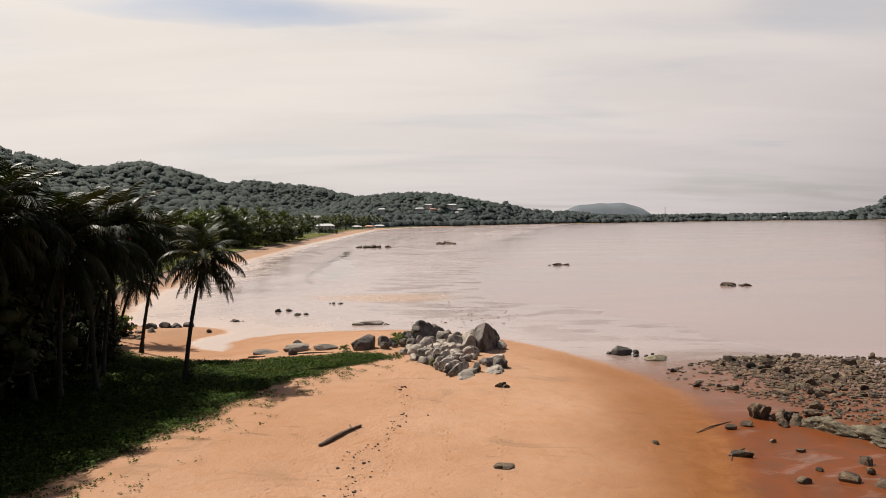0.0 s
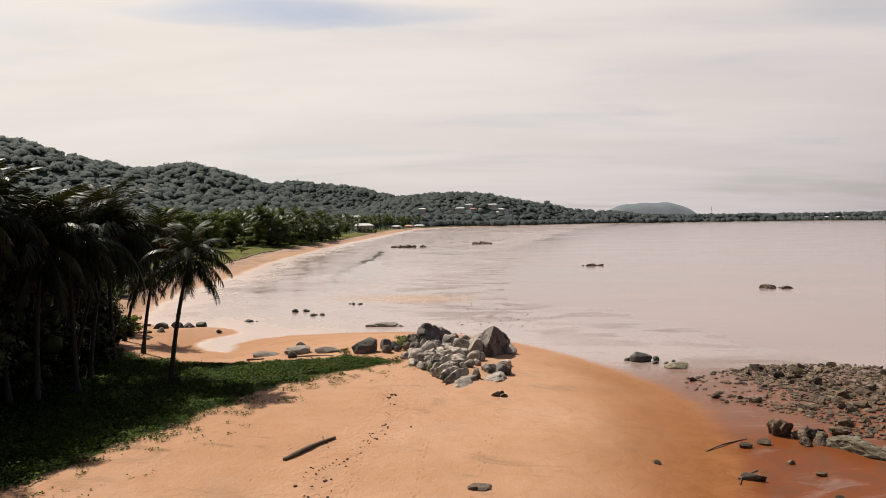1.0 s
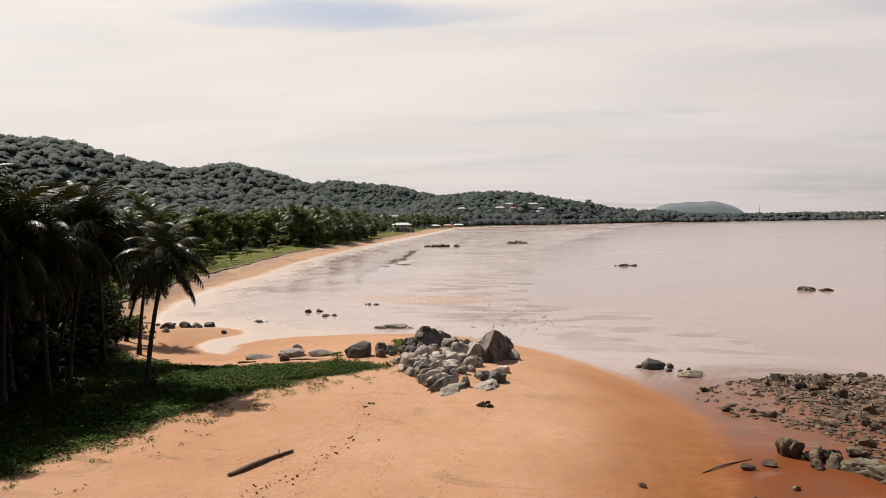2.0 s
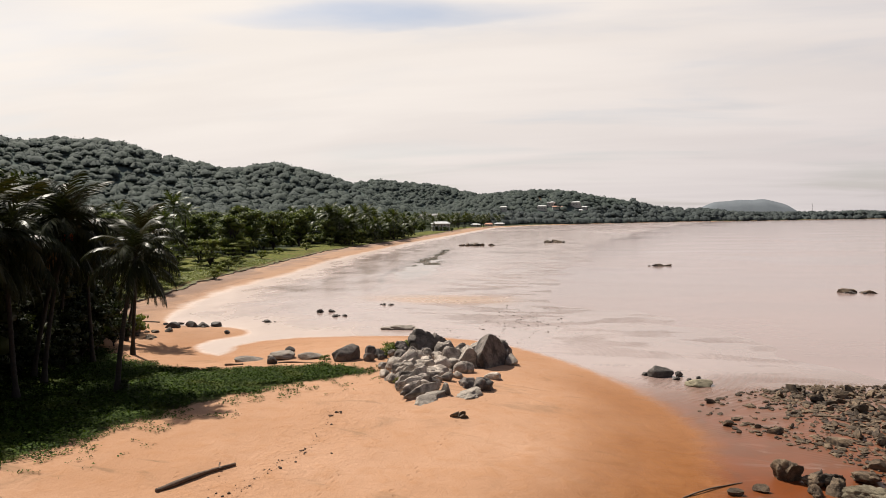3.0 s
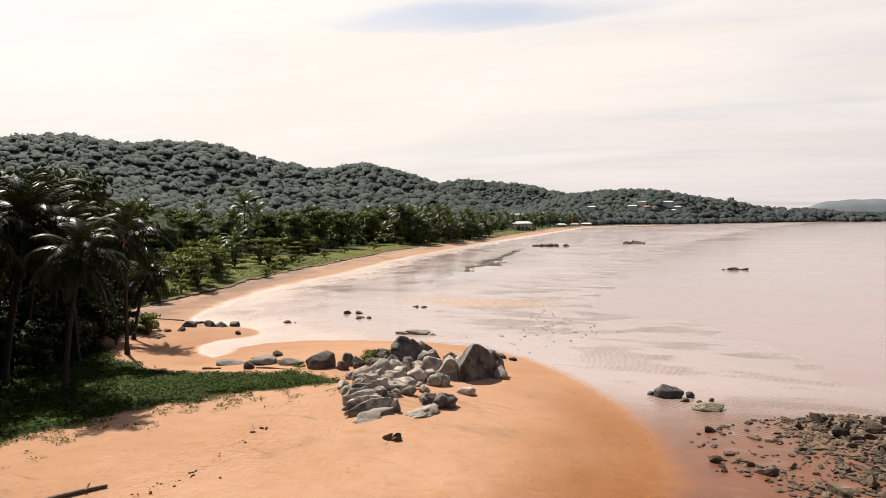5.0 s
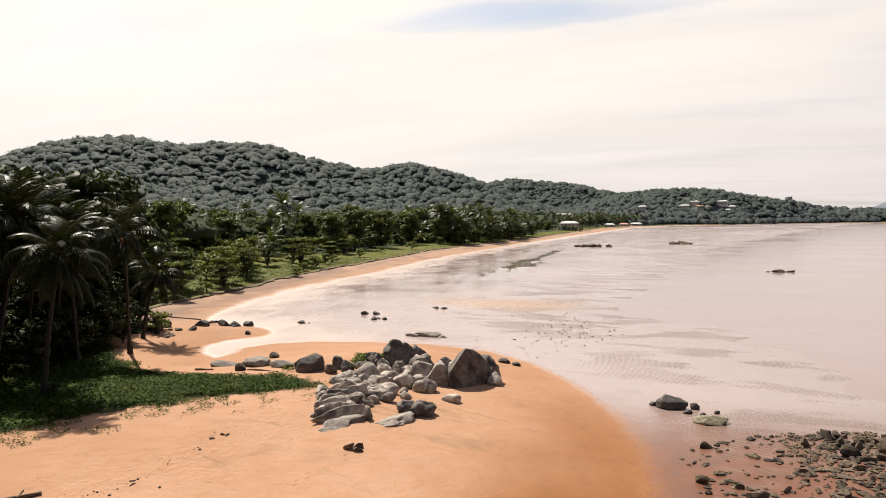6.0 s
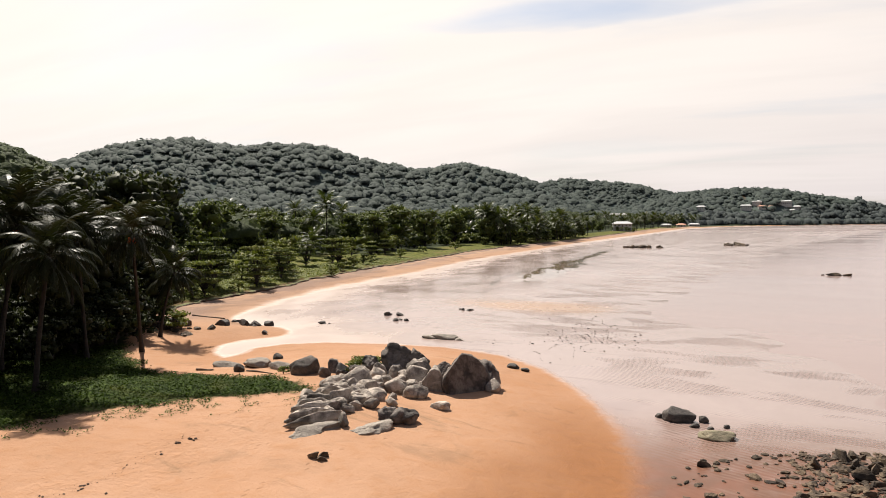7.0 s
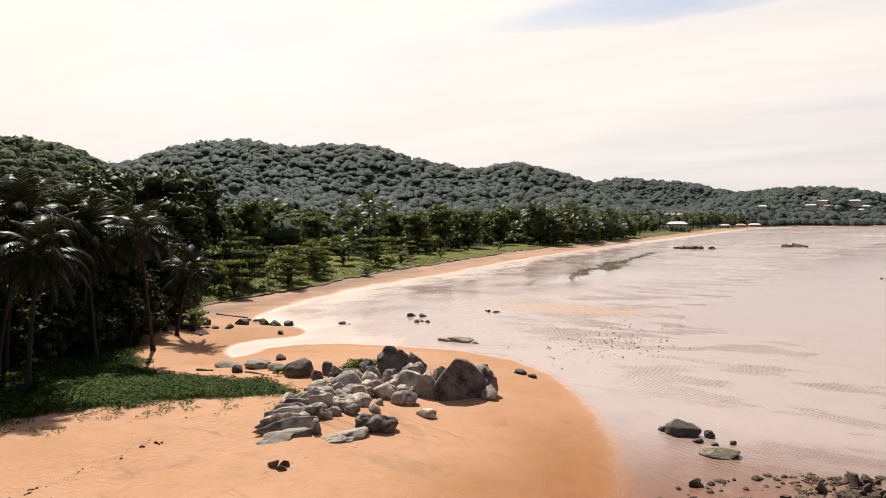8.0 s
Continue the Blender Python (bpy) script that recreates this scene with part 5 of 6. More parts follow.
# trees left of the view, added so that their shade falls on the vines
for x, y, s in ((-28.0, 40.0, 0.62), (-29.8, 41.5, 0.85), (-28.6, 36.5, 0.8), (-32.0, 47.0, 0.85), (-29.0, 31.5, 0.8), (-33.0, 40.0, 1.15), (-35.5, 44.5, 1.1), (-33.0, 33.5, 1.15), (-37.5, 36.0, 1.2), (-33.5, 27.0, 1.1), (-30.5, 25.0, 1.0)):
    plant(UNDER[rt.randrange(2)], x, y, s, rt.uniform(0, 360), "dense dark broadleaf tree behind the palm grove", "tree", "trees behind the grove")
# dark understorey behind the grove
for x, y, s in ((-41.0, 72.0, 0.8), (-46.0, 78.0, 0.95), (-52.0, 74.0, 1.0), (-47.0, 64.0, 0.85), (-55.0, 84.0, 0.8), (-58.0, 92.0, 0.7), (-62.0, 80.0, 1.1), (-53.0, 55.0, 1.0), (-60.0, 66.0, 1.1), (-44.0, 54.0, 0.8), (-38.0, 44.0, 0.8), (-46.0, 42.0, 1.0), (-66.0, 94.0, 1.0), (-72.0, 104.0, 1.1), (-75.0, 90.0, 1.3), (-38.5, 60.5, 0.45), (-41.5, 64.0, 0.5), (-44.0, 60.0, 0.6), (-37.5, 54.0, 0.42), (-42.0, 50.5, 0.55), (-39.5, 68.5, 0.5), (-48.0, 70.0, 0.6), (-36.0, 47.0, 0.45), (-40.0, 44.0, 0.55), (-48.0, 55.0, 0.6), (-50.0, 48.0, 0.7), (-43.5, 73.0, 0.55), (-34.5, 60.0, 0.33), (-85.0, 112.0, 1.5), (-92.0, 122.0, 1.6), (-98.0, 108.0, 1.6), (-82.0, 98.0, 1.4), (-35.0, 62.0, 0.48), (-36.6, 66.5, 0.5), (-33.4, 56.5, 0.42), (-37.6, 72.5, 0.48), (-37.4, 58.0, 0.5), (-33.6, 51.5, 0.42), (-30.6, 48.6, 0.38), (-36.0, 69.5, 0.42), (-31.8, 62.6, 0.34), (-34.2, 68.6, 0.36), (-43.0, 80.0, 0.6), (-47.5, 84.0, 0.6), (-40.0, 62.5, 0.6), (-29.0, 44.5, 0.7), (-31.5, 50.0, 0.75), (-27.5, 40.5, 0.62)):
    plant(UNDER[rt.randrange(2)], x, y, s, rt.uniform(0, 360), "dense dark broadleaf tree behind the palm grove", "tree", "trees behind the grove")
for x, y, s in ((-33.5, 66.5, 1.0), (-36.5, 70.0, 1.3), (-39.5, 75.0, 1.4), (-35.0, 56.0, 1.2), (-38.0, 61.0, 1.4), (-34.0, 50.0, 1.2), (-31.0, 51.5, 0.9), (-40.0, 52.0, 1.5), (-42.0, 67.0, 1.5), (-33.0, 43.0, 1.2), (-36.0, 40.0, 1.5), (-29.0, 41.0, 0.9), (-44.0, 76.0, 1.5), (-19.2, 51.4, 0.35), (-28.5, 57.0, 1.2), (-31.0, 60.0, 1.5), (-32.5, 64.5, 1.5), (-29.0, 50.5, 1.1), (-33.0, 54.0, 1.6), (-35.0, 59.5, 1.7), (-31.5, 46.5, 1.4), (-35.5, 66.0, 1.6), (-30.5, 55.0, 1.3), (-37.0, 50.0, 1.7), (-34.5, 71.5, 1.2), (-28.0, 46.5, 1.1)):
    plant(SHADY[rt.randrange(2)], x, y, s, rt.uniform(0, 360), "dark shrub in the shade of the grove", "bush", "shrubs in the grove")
# woodland of the coastal plain
spots = []
tries = 0
while len(spots) < 95 and tries < 6000:
    tries += 1
    y = rt.uniform(112, 420)
    edge = float(np.interp(y, [97, 118, 160, 226, 260, 328, 390, 480], [-54.5, -59.5, -68.5, -79, -84, -89, -92, -100]))
    x = edge - (20 if y < 300 else 12) - 150 * rt.random() ** 1.8
    if all((x - a) ** 2 + (y - b) ** 2 > 62 for a, b in spots) and not (-118 < x < -84 and 140 < y < 205):
        spots.append((x, y))
        plant(BROAD[rt.randrange(4)], x, y, rt.uniform(0.75, 1.3), rt.uniform(0, 360), "dense green broadleaf tree of the coastal wood", "tree", "coastal wood")


for _ in range(64):
    y = rt.uniform(316, 480)
    edge = float(np.interp(y, [316, 390, 480], [-88, -91.5, -96]))
    plant(BUSH[1], edge - 3 - rt.uniform(0, 14), y, rt.uniform(1.6, 3.0), rt.uniform(0, 360), "dense dark thicket under the beach palms", "bush", "thicket under the palms")
for _ in range(24):
    y = rt.uniform(320, 640)
    edge = float(np.interp(y, [316, 390, 480, 640], [-88, -91.5, -96, -106]))
    plant(BROAD[rt.randrange(4)], edge - 14 - rt.uniform(0, 40), y, rt.uniform(0.6, 0.95), rt.uniform(0, 360), "dense green broadleaf tree of the coastal wood", "tree", "coastal wood")


# coconut palms of the plain: one mesh for each crown
def crown_palm(seed, height, size):
    top = new("coconut_palm")
    part("trunk", trunk_mesh(((0, 0, 0), (0.5, 0.2, height * 0.5), (0.9, 0.3, height)), 0.2, 0.12, 6, 6), None, top)
    r, V, F, n = random.Random(seed), [], [], 0
    for i in range(20):
        u = i / 19
        me = LOW[min(5, int(u * 6))]
        v = np.empty(len(me.vertices) * 3, dtype=np.float32)
        me.vertices.foreach_get("co", v)
        f = np.empty(len(me.loops), dtype=np.int32)
        me.loops.foreach_get("vertex_index", f)
        m = np.array(pose(0.9, 0.3, height, r.uniform(-10, 10), 0, i * 137.5 + r.uniform(-14, 14)) @ Matrix.Scale(size * r.uniform(0.85, 1.1), 4))
        V.append(v.reshape(-1, 3) @ m[:3, :3].T + m[:3, 3])
        F.append(f.reshape(-1, 4) + n)
        n += len(v) // 3
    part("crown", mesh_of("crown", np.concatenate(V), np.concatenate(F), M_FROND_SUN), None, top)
    return top


LOW = [frond_mesh(4.0, rise, droop, 540 + i, 12, hang, 1, 3.2) for i, (rise, droop, hang) in enumerate(((75, 60, 0.3), (55, 75, 0.4), (38, 80, 0.5), (18, 75, 0.6), (0, 66, 0.8), (-25, 50, 0.9)))]
CPALM = [crown_palm(560 + i, h, 1.3) for i, h in enumerate((11.5, 8.0, 4.5))]
for c in CPALM:
    c.name = "coconut_palm"
PGROUP = "coconut palms of the bay"
placed = [(-121.2, 222.7, 0, 1.36), (-200.0, 304.0, 0, 1.35), (-98.0, 182.0, 2, 1.0), (-108.0, 196.0, 2, 1.1), (-101.0, 240.0, 2, 1.1), (-112.0, 262.0, 0, 1.0), (-118.0, 300.0, 0, 1.0), (-124.0, 270.0, 0, 1.1)]
for _ in range(105):
    y = rt.uniform(318, 476)
    edge = float(np.interp(y, [320, 390, 480], [-89, -91.5, -96]))
    placed.append((edge - 3 - rt.uniform(0, 1) ** 1.4 * 48, y, rt.choice((0, 0, 1, 1, 2, 2)), rt.uniform(0.95, 1.3)))
for _ in range(46):
    y = rt.uniform(440, 1150)
    edge = float(np.interp(y, [440, 480, 640, 900, 1230], [-94, -96, -106, -122, -108]))
    placed.append((edge - 6 - rt.uniform(0, 70), y, rt.choice((0, 1)), rt.uniform(0.9, 1.25)))
for _ in range(70):
    y = rt.uniform(700, 1260)
    edge = float(np.interp(y, [640, 900, 1230], [-106, -122, -108]))
    placed.append((edge - 2 - 45 * rt.random() ** 1.5, y, rt.choice((0, 0, 1)), rt.uniform(1.0, 1.35)))
for _ in range(30):
    y = rt.uniform(170, 330)
    edge = float(np.interp(y, [160, 226, 260, 328], [-68.5, -79, -84, -89]))
    placed.append((edge - rt.uniform(24, 150), y, rt.choice((0, 1, 1, 2)), rt.uniform(0.85, 1.2)))
for x, y, k, s in placed:
    if math.hypot(x + 117.5, y - 690) > 16:
        plant(CPALM[k], x, y, s, rt.uniform(0, 360), "tall green coconut palm of the bay shore", "palm tree", PGROUP)


# hillside houses: bearing, elevation, width, red roof
HILLSIDE = [(-5.4, -0.05, 16, 0), (-5.75, 0.72, 16, 0), (-2.6, 0.75, 20, 0), (-1.85, 1.05, 17, 0), (-1.5, 0.8, 14, 1), (0.0, 1.03, 26, 0), (0.8, 0.74, 14, 0), (0.5, 0.5, 10, 0), (2.2, 0.36, 10, 0), (-0.9, 0.76, 10, 1)]


# ---------- woods on the plain and hills: many crowns in one sheet ----------
def woods(name, xs, ys, sizes, mat, label, seed, base=ICO2, lift=0.5, tufts=18, tuft=0.24, tall=(0.5, 0.8), even=0.0):
    r = np.random.default_rng(seed)
    v, f = base
    shapes = []
    for k in range(14):
        off = r.uniform(-40, 40, 3)
        w = np.array([p * (1 + 0.34 * noise.noise(Vector(p * 1.4 + off)) + 0.26 * noise.noise(Vector(p * 3.1 + off))) for p in v])
        w[:, 2] = np.where(w[:, 2] < -0.35, -0.35, w[:, 2])
        shapes.append(w)
    shapes = np.array(shapes)
    n = len(xs)
    z = fields(xs, ys)[0]
    a = r.uniform(0, 6.283, n)
    w = shapes[r.integers(0, 14, n)]
    ca, sa = np.cos(a)[:, None], np.sin(a)[:, None]
    s = sizes[:, None]
    V = np.stack([(w[:, :, 0] * ca - w[:, :, 1] * sa) * s + xs[:, None], (w[:, :, 0] * sa + w[:, :, 1] * ca) * s + ys[:, None], w[:, :, 2] * s * r.uniform(*tall, n)[:, None] + (z + lift * sizes)[:, None]], -1)
    f = f[v[f].mean(axis=1)[:, 2] > -0.2]
    V, F = V.reshape(-1, 3), (f[None] + (np.arange(n) * len(v))[:, None, None]).reshape(-1, 3)
    # leaf sprays standing off each crown
    k = n * tufts
    own = np.repeat(np.arange(n), tufts)
    c = np.stack([xs, ys, z + lift * sizes], -1)[own]
    nn = r.normal(size=(k, 3))
    nn /= np.linalg.norm(nn, axis=1)[:, None]
    nn[:, 2] = np.abs(nn[:, 2])
    q = c + nn * (1, 1, 0.85) * sizes[own][:, None] * r.uniform(0.85, 1.15, k)[:, None]
    a1 = np.cross(nn + 0.35 * r.normal(size=(k, 3)), r.normal(size=(k, 3)))
    a1 /= np.linalg.norm(a1, axis=1)[:, None]
    b1 = np.cross(nn + 0.3 * r.normal(size=(k, 3)), a1)
    b1 /= np.linalg.norm(b1, axis=1)[:, None]
    ss = (sizes[own] * tuft * r.uniform(0.5, 1.3, k))[:, None]
    T = np.stack([q - a1 * ss, q + a1 * ss * 0.7 - b1 * ss, q + a1 * ss * 0.6 + b1 * ss], 1).reshape(-1, 3)
    F = np.concatenate([F, np.arange(len(T)).reshape(-1, 3) + len(V)])
    me = mesh_of(name, np.concatenate([V, T]), F, None, True)
    # sprays take the light like the crown that they stand on
    soft = nn + 0.25 * r.normal(size=(k, 3)) + (0, 0, 0.15)
    soft /= np.linalg.norm(soft, axis=1)[:, None]
    own_n = np.empty(len(me.vertices) * 3, dtype=np.float32)
    me.vertex_normals.foreach_get("vector", own_n)
    every = np.concatenate([own_n.reshape(-1, 3)[:n * len(v)], np.repeat(soft, 3, axis=0)]) + (0, -0.35 * even, even)
    me.normals_split_custom_set_from_vertices(every / np.linalg.norm(every, axis=1)[:, None])
    return tagged(part(name, me, mat), label, "woods", kind="stuff")


def scatter(n, az0, az1, d0, d1, seed, keep):
    r = np.random.default_rng(seed)
    az, d = np.radians(r.uniform(az0, az1, n)), np.sqrt(r.uniform(d0 * d0, d1 * d1, n))
    x, y = 14 + d * np.sin(az), 13 + d * np.cos(az)
    k = keep(x, y)
    return x[k], y[k]


def house_view(x, y, top):
    """False where a crown of that height would stand before a hillside house."""
    d = np.hypot(x - 14, y - 13)
    az, el = np.degrees(np.arctan2(x - 14, y - 13)), np.degrees(np.arctan2(top - 13.6, d))
    free = np.ones(x.shape, dtype=bool)
    for a, e, w, _ in HILLSIDE:
        free &= ~((np.abs(az - a) < 0.024 * w) & (el > e - 0.12) & (el < e + 0.34))
    return free


def slope_seen(x, y):
    """Ground of the hills that faces the bay."""
    e = 12.0
    d = np.hypot(x - 14, y - 13)
    ux, uy = (x - 14) / d, (y - 13) / d
    h0, h1 = hills(x, y), hills(x + ux * e, y + uy * e)
    ok = (h1 - h0 > -3.0) & (signed(x, y, GREEN) > 8)
    ok &= house_view(x, y, hills(x, y) + 12)
    return ok


xs, ys = scatter(42000, -64, 9, 560, 2000, 71, lambda x, y: slope_seen(x, y) & ((signed(x, y, BANKED) > 60) | (y > 1380)) & (hills(x, y) > 6))
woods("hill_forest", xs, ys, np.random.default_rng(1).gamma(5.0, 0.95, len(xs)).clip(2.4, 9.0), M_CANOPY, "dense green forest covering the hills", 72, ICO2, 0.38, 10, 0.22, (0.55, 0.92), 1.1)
xs, ys = scatter(3600, -78, -50, 220, 560, 73, lambda x, y: (signed(x, y, BANKED) > 120) & slope_seen(x, y))
woods("near_hill_forest", xs, ys, np.random.default_rng(2).uniform(2.6, 6.0, len(xs)), M_NEARCANOPY, "dense dark forest on the nearer hill", 74, ICO3, 0.4, 45, 0.22, (0.6, 0.9), 0.3)
xs, ys = scatter(4200, -56, -4, 190, 1300, 75, lambda x, y: (signed(x, y, BANKED) > 48) & (hills(x, y) <= 12) & ~((x > -120) & (y > 135) & (y < 215)))
woods("plain_woods", xs, ys, np.random.default_rng(3).uniform(3.6, 6.5, len(xs)), M_NEARCANOPY, "flat green wood behind the beach palms", 76, ICO3, 1.1, 50, 0.24, (0.5, 0.8), 0.3)


def far_shore(x, y):
    g = signed(x, y, GREEN)
    high = fields(x, y)[0] + 18
    return (g > 6) & (g < np.where(x < 150, 70, 130)) & (y > 1200) & house_view(x, y, high)


xs, ys = scatter(16000, -10, 38, 1250, 2300, 77, far_shore)
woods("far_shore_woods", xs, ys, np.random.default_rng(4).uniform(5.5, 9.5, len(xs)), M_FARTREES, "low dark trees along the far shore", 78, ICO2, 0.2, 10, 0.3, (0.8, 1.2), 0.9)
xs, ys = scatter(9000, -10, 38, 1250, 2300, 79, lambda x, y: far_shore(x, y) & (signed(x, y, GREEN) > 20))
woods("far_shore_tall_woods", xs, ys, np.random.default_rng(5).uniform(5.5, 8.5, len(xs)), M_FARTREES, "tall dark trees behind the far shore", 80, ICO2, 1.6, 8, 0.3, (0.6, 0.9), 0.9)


# distant island hill
def island():
    cx, cy = polar(12.95, 4300, (0, 0))
    V, F, n = [], [], 60
    for i in range(n + 1):
        t = i / n
        s = 2 * t - 1
        h = 104 * max(0.0, 1 - abs(s) ** 3.0) ** 1.1 * (1 + 0.03 * math.sin(9 * t + 1)) + 2 * math.sin(31 * t)
        x = s * 325
        for dy, k in ((-160, 0.0), (-90, 0.62), (0, 1.0), (110, 0.6), (180, 0.0)):
            V.append((cx + x, cy + dy, max(0, h * k) - 1))
    for i in range(n):
        for j in range(4):
            a = i * 5 + j
            F.append((a, a + 5, a + 6, a + 1))
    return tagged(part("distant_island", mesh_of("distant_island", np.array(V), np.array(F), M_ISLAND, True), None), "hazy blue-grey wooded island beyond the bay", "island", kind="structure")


island()


# ---------- houses ----------
def box(bm, x0, x1, y0, y1, z0, z1):
    r = bmesh.ops.create_cube(bm, size=1.0)
    bmesh.ops.scale(bm, verts=r["verts"], vec=(x1 - x0, y1 - y0, z1 - z0))
    bmesh.ops.translate(bm, verts=r["verts"], vec=((x0 + x1) / 2, (y0 + y1) / 2, (z0 + z1) / 2))


def one_box(*a):
    bm = bmesh.new()
    box(bm, *a)
    return bm


def house(x, y, turn, w, d, storeys, roof_mat, label, hip=0.55, z=None, rise=0.22):
    """A rendered house with a hipped roof, eaves, windows and a door on its sea front."""
    top = new("house")
    h = 2.9 * storeys
    z = ground_z(x, y) if z is None else z
    top.matrix_basis = pose(x, y, z, 0, 0, turn)
    part("wall", one_box(-w / 2, w / 2, -d / 2, d / 2, -6, h), M_WALL, top)
    bm = bmesh.new()
    e, rh = 0.9, d * rise
    lo = [bm.verts.new(p) for p in ((-w / 2 - e, -d / 2 - e, h), (w / 2 + e, -d / 2 - e, h), (w / 2 + e, d / 2 + e, h), (-w / 2 - e, d / 2 + e, h))]
    li = [bm.verts.new((v.co.x, v.co.y, h + 0.2)) for v in lo]
    k = max(0.1, w / 2 - d * 0.5 * hip)
    ra, rb = bm.verts.new((-k, 0, h + 0.2 + rh)), bm.verts.new((k, 0, h + 0.2 + rh))
    for i in range(4):
        bm.faces.new((lo[i], lo[(i + 1) % 4], li[(i + 1) % 4], li[i]))
    bm.faces.new(lo[::-1])
    bm.faces.new((li[0], li[1], rb, ra)), bm.faces.new((li[1], li[2], rb)), bm.faces.new((li[2], li[3], ra, rb)), bm.faces.new((li[3], li[0], ra))
    part("roof", bm, roof_mat, top)
    n = max(2, int(w / 3.2))
    for s in range(storeys):
        for i in range(n):
            cx = -w / 2 + w * (i + 0.5) / n
            if s == 0 and i == n // 2:
                part("door", one_box(cx - 0.5, cx + 0.5, -d / 2 - 0.06, -d / 2 + 0.05, 0, 2.1), M_WOOD, top)
                continue
            win = part("window", one_box(cx - 0.75, cx + 0.75, -d / 2 - 0.04, -d / 2 + 0.05, 2.9 * s + 0.95, 2.9 * s + 2.2), M_WALL, top)
            part("pane", one_box(cx - 0.65, cx + 0.65, -d / 2 - 0.055, -d / 2 - 0.042, 2.9 * s + 1.05, 2.9 * s + 2.1), M_GLASS, win)
    return tagged(top, label, "house", "houses of the village")


WHITE = "white house with a pale sheet roof among trees"
house(-119.0, 690.0, 20, 17.0, 10.0, 1, M_ROOF, "long white beach house with a wide pale roof", z=6.6)
for x, y, s in ((-109.5, 676.0, 1.5), (-113.0, 679.5, 1.7), (-117.0, 680.5, 1.5), (-121.5, 682.0, 1.7), (-126.0, 684.0, 1.6), (-106.0, 681.0, 1.6)):
    plant(BUSH[1], x, y, s, rt.uniform(0, 360), "dark hedge shrub before the beach house", "bush", "hedge of the beach house")
house(-185.0, 960.0, 12, 30.0, 12.0, 1, M_STEEL, "large grey-roofed building behind the palms", z=16.5)
house(-128.0, 1010.0, 15, 13.0, 9.0, 1, M_ROOF, WHITE)
house(-117.0, 1075.0, 15, 12.0, 9.0, 1, M_ROOF_RED, "beach house with a terracotta roof among palms")
house(-108.0, 1150.0, 15, 15.0, 9.0, 1, M_ROOF, WHITE)


def on_slope(az, el):
    """Where the line of that bearing and elevation comes down on the wooded slope."""
    for dist in range(1300, 1700, 4):
        x, y = polar(az, dist)
        z = 13.6 + dist * math.tan(radians(el))
        if ground_z(x, y) + 2.5 >= z:
            return x, y, z
    return x, y, z


for az, el, w, mt in HILLSIDE:
    x, y, z = on_slope(az, el)
    house(x, y, -az + rt.uniform(-12, 12), w, 10.0, 2 if w > 15 else 1, M_ROOF_RED if mt else M_ROOF, "hillside house with a terracotta roof among trees" if mt else "white hillside house with a pale roof among trees", z=z)
for x, y in ((310, 1775), (455, 1840), (900, 1905), (930, 1890)):
    while signed(np.array([x]), np.array([y]), GREEN)[0] < 12 and y < 2300:
        x, y = x * 1.01, y * 1.01
    house(x, y, rt.uniform(-40, 10), 16.0, 9.0, 1, M_ROOF, "small white house on the far shore", z=6)

# radio mast on the far shore
mast = new("radio_mast")
mx, my = polar(17.6, 2150, (0, 0))
mast.matrix_basis = pose(mx, my, ground_z(mx, my))
for i in range(3):
    a = radians(120 * i)
    bm = bmesh.new()
    bmesh.ops.create_cone(bm, cap_ends=True, segments=6, radius1=0.28, radius2=0.16, depth=42, matrix=pose(1.0 * math.cos(a), 1.0 * math.sin(a), 21))
    part("leg", bm, M_STEEL, mast)
for i in range(10):
    bm = bmesh.new()
    bmesh.ops.create_cone(bm, cap_ends=False, segments=3, radius1=1.1, radius2=1.1, depth=0.3, matrix=pose(0, 0, 3 + 4 * i))
    part("brace", bm, M_STEEL, mast)
tagged(mast, "thin steel lattice radio mast above far trees", "mast")


# ---------- ground plants ----------
def carpet(name, n, poly_keep, size, mat, label, seed, box4, tall=0.18):
    """Loose leaves held close over the ground."""
    r = np.random.default_rng(seed)
    x, y = r.uniform(box4[0], box4[1], n), r.uniform(box4[2], box4[3], n)
    k = poly_keep(x, y, r)
    x, y = x[k], y[k]
    n = len(x)
    z = fields(x, y)[0] + r.uniform(0.03, tall, n)
    a = r.normal(size=(n, 3))
    a[:, 2] *= 0.35
    a /= np.linalg.norm(a, axis=1)[:, None]
    b = np.cross(r.normal(size=(n, 3)) * (0.5, 0.5, 0.3) + (0, 0, 1), a)
    b /= np.linalg.norm(b, axis=1)[:, None]
    s = size * r.uniform(0.55, 1.3, n)[:, None]
    p = np.stack([x, y, z], -1)
    V = np.stack([p - a * s, p - b * s * 0.7, p + a * s, p + b * s * 0.7], 1).reshape(-1, 3)
    me = mesh_of(name, V, np.arange(len(V)).reshape(-1, 4), None, True)
    up = r.normal(size=(n, 3)) * 0.45 + (0, 0, 1)
    up /= np.linalg.norm(up, axis=1)[:, None]
    me.normals_split_custom_set_from_vertices(np.repeat(up, 4, axis=0))
    return tagged(part(name, me, mat), label, "plants", kind="stuff")


def vine_keep(x, y, r):
    g = signed(x, y, GREEN)
    j = g + 0.9 * vnoise(x, y, 1.8, 21) + 0.7 * vnoise(x, y, 0.7, 22)
    band = 1 - smooth(-x - 0.55 * (y - 40), 2, 16)
    return (j > 0.2) & (r.random(len(x)) < 0.25 + 0.75 * smooth(j, 0.2, 1.2) * (0.35 + 0.65 * band))


carpet("beach_vines", 340000, vine_keep, 0.08, M_VINE, "thick green creeping beach vines on the sand", 81, (-34, -3, 26, 70), 0.30)


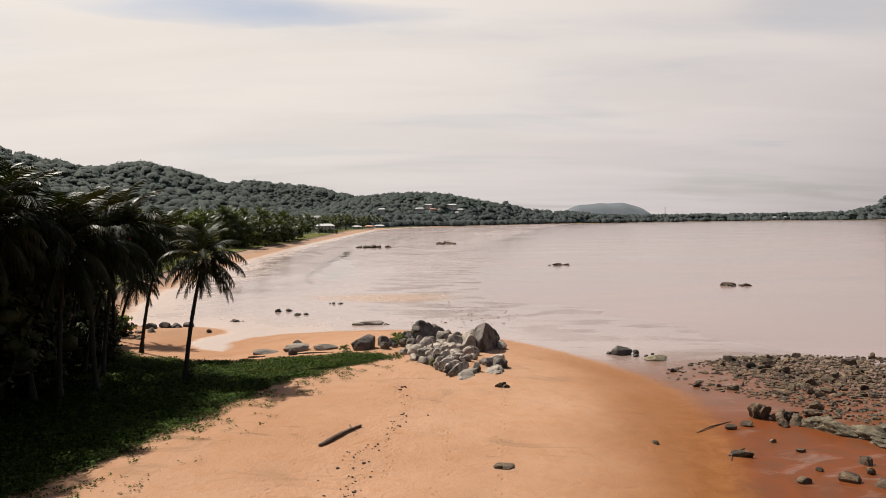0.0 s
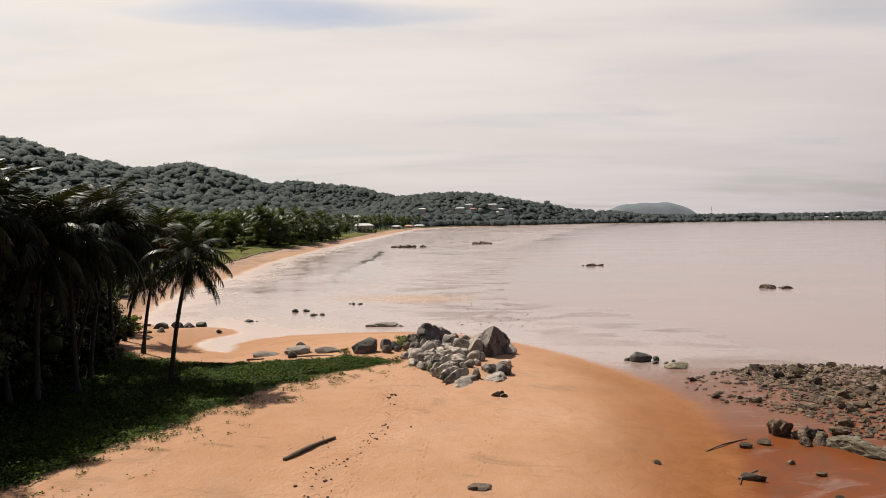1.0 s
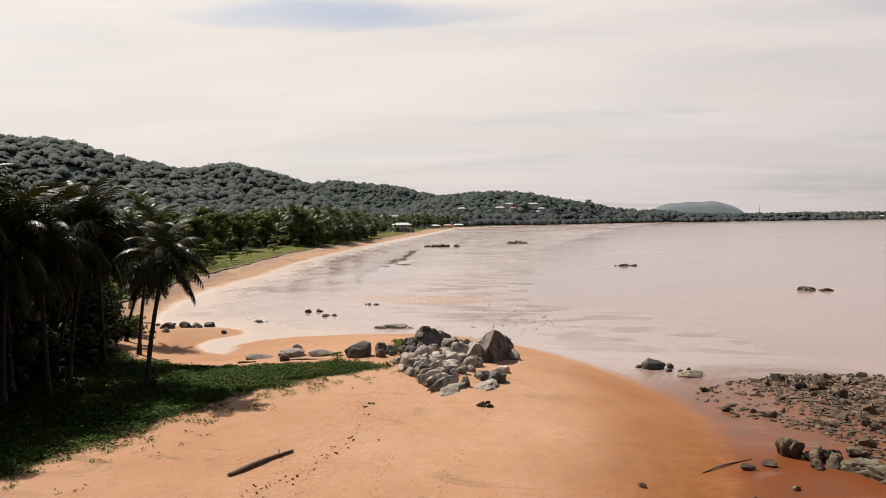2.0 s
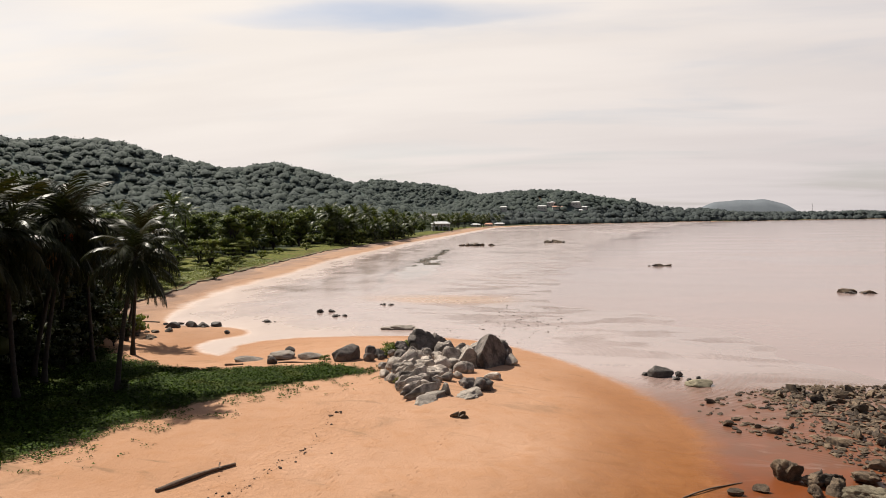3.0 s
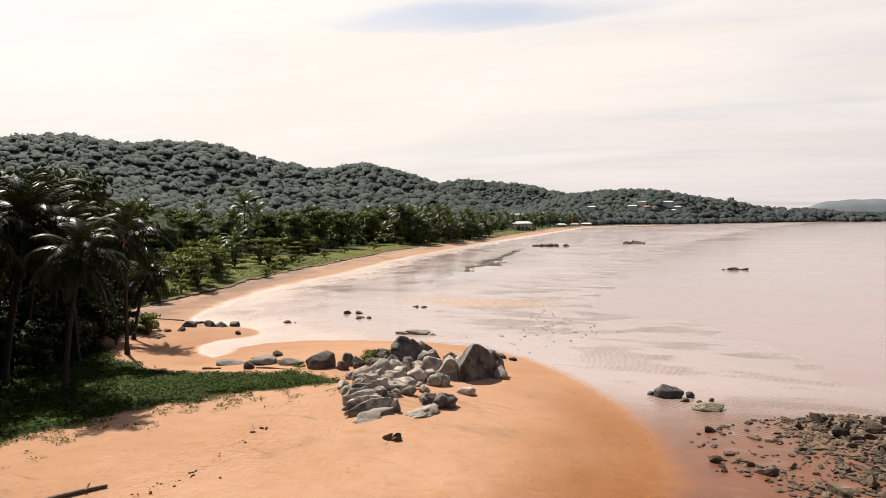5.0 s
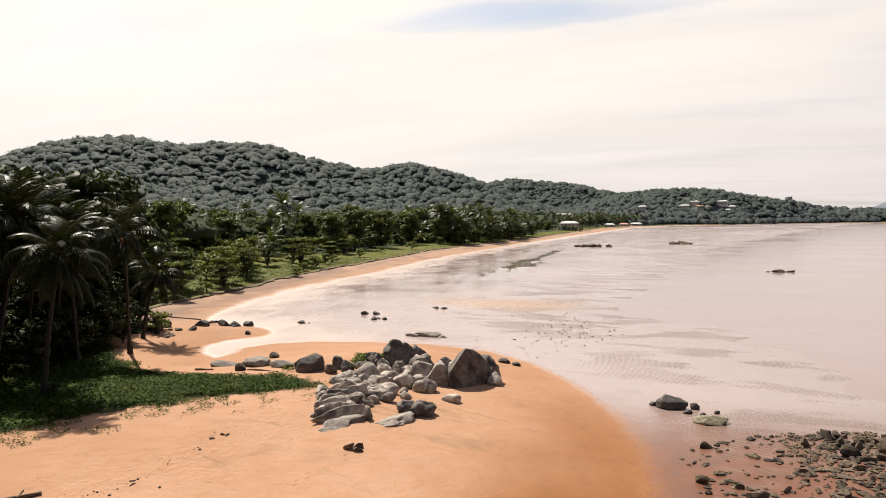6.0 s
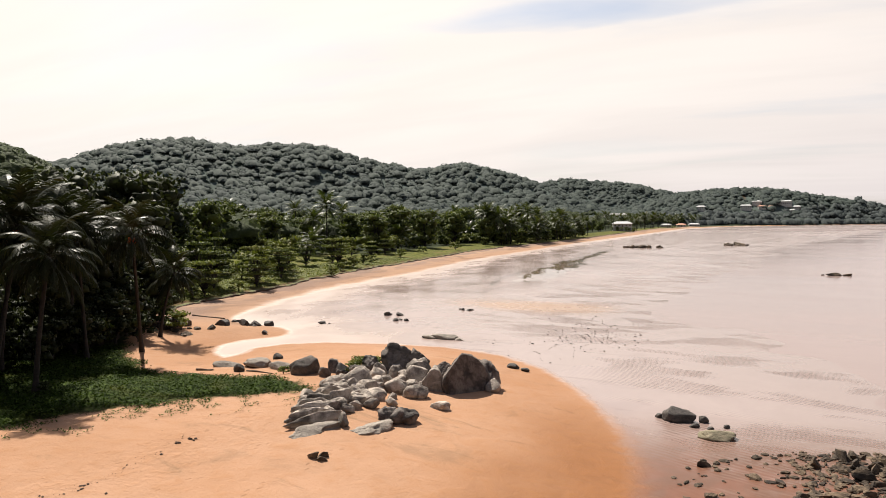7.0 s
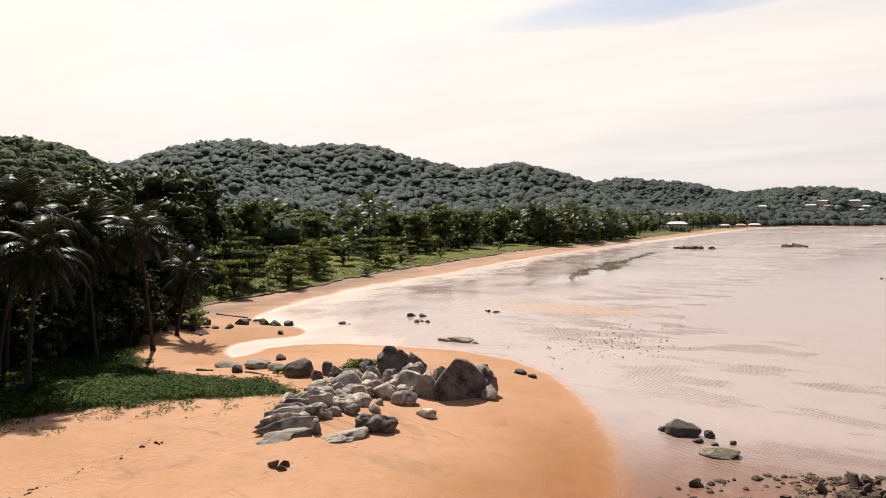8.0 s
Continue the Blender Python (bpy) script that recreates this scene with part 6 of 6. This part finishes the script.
def stray_keep(x, y, r):
    g = signed(x, y, GREEN)
    spot = vnoise(x, y, 0.8, 23) + 0.6 * vnoise(x, y, 0.3, 24) + 0.35 * vnoise(x, y, 3.0, 26)
    return (g < 0.6) & (g > -4.2) & (spot > 0.0 + 0.12 * (-g)) & (r.random(len(x)) < 0.5 + 0.1 * g) & (x < -2)


carpet("stray_vines", 190000, stray_keep, 0.055, M_VINE, "scattered vine runners on bare sand", 82, (-24, -2, 26, 62), 0.12)


def turf_keep(x, y, r):
    return (signed(x, y, GREEN) > 1.2) & (r.random(len(x)) < 0.8)


carpet("bank_turf", 60000, turf_keep, 0.16, M_LEAF_LIGHT, "short yellow-green turf on the bank", 83, (-84, -50, 92, 210), 0.14)
carpet("grove_turf", 70000, lambda x, y, r: (signed(x, y, GREEN) > 1.5) & (vnoise(x, y, 3.0, 25) > -0.25), 0.10, M_VINE, "patchy shaded grass under the palms", 84, (-48, -14, 34, 74), 0.25)
# tufts growing in the outcrop
for x, y, s, z0 in ((-3.9, 67.6, 0.5, 3.0), (-3.6, 69.2, 0.5, 3.6), (-4.4, 65.6, 0.45, 2.4), (-4.6, 66.6, 0.5, 2.5), (-1.0, 55.2, 0.28, 2.4), (-9.4, 63.6, 0.28, 2.5)):
    ob = plant(BUSH[0], x, y, s, rt.uniform(0, 360), "yellow-green tuft growing between the boulders", "bush", "tufts in the outcrop")

# wrack line and trodden marks on the sand
r8 = np.random.default_rng(88)
t = r8.random(330) ** 1.25
clump = vnoise(t * 60, t * 0, 1.0, 90)
lx = np.interp(t, [0, 0.3, 0.55, 0.8, 1.0], [-4.3, -4.5, -3.2, -2.4, -3.8]) + 0.35 * clump + r8.normal(size=330) * (0.10 + 0.9 * r8.random(330) ** 3)
ly = np.interp(t, [0, 0.3, 0.55, 0.8, 1.0], [28, 34, 39, 44, 49]) + r8.normal(size=330) * 0.2
pebbles("wrack_line", lx, ly, 0.018 + 0.075 * r8.random(330) ** 4 * (1.4 + clump), M_WRACK, "thin line of dark dry wrack on the sand", 89)
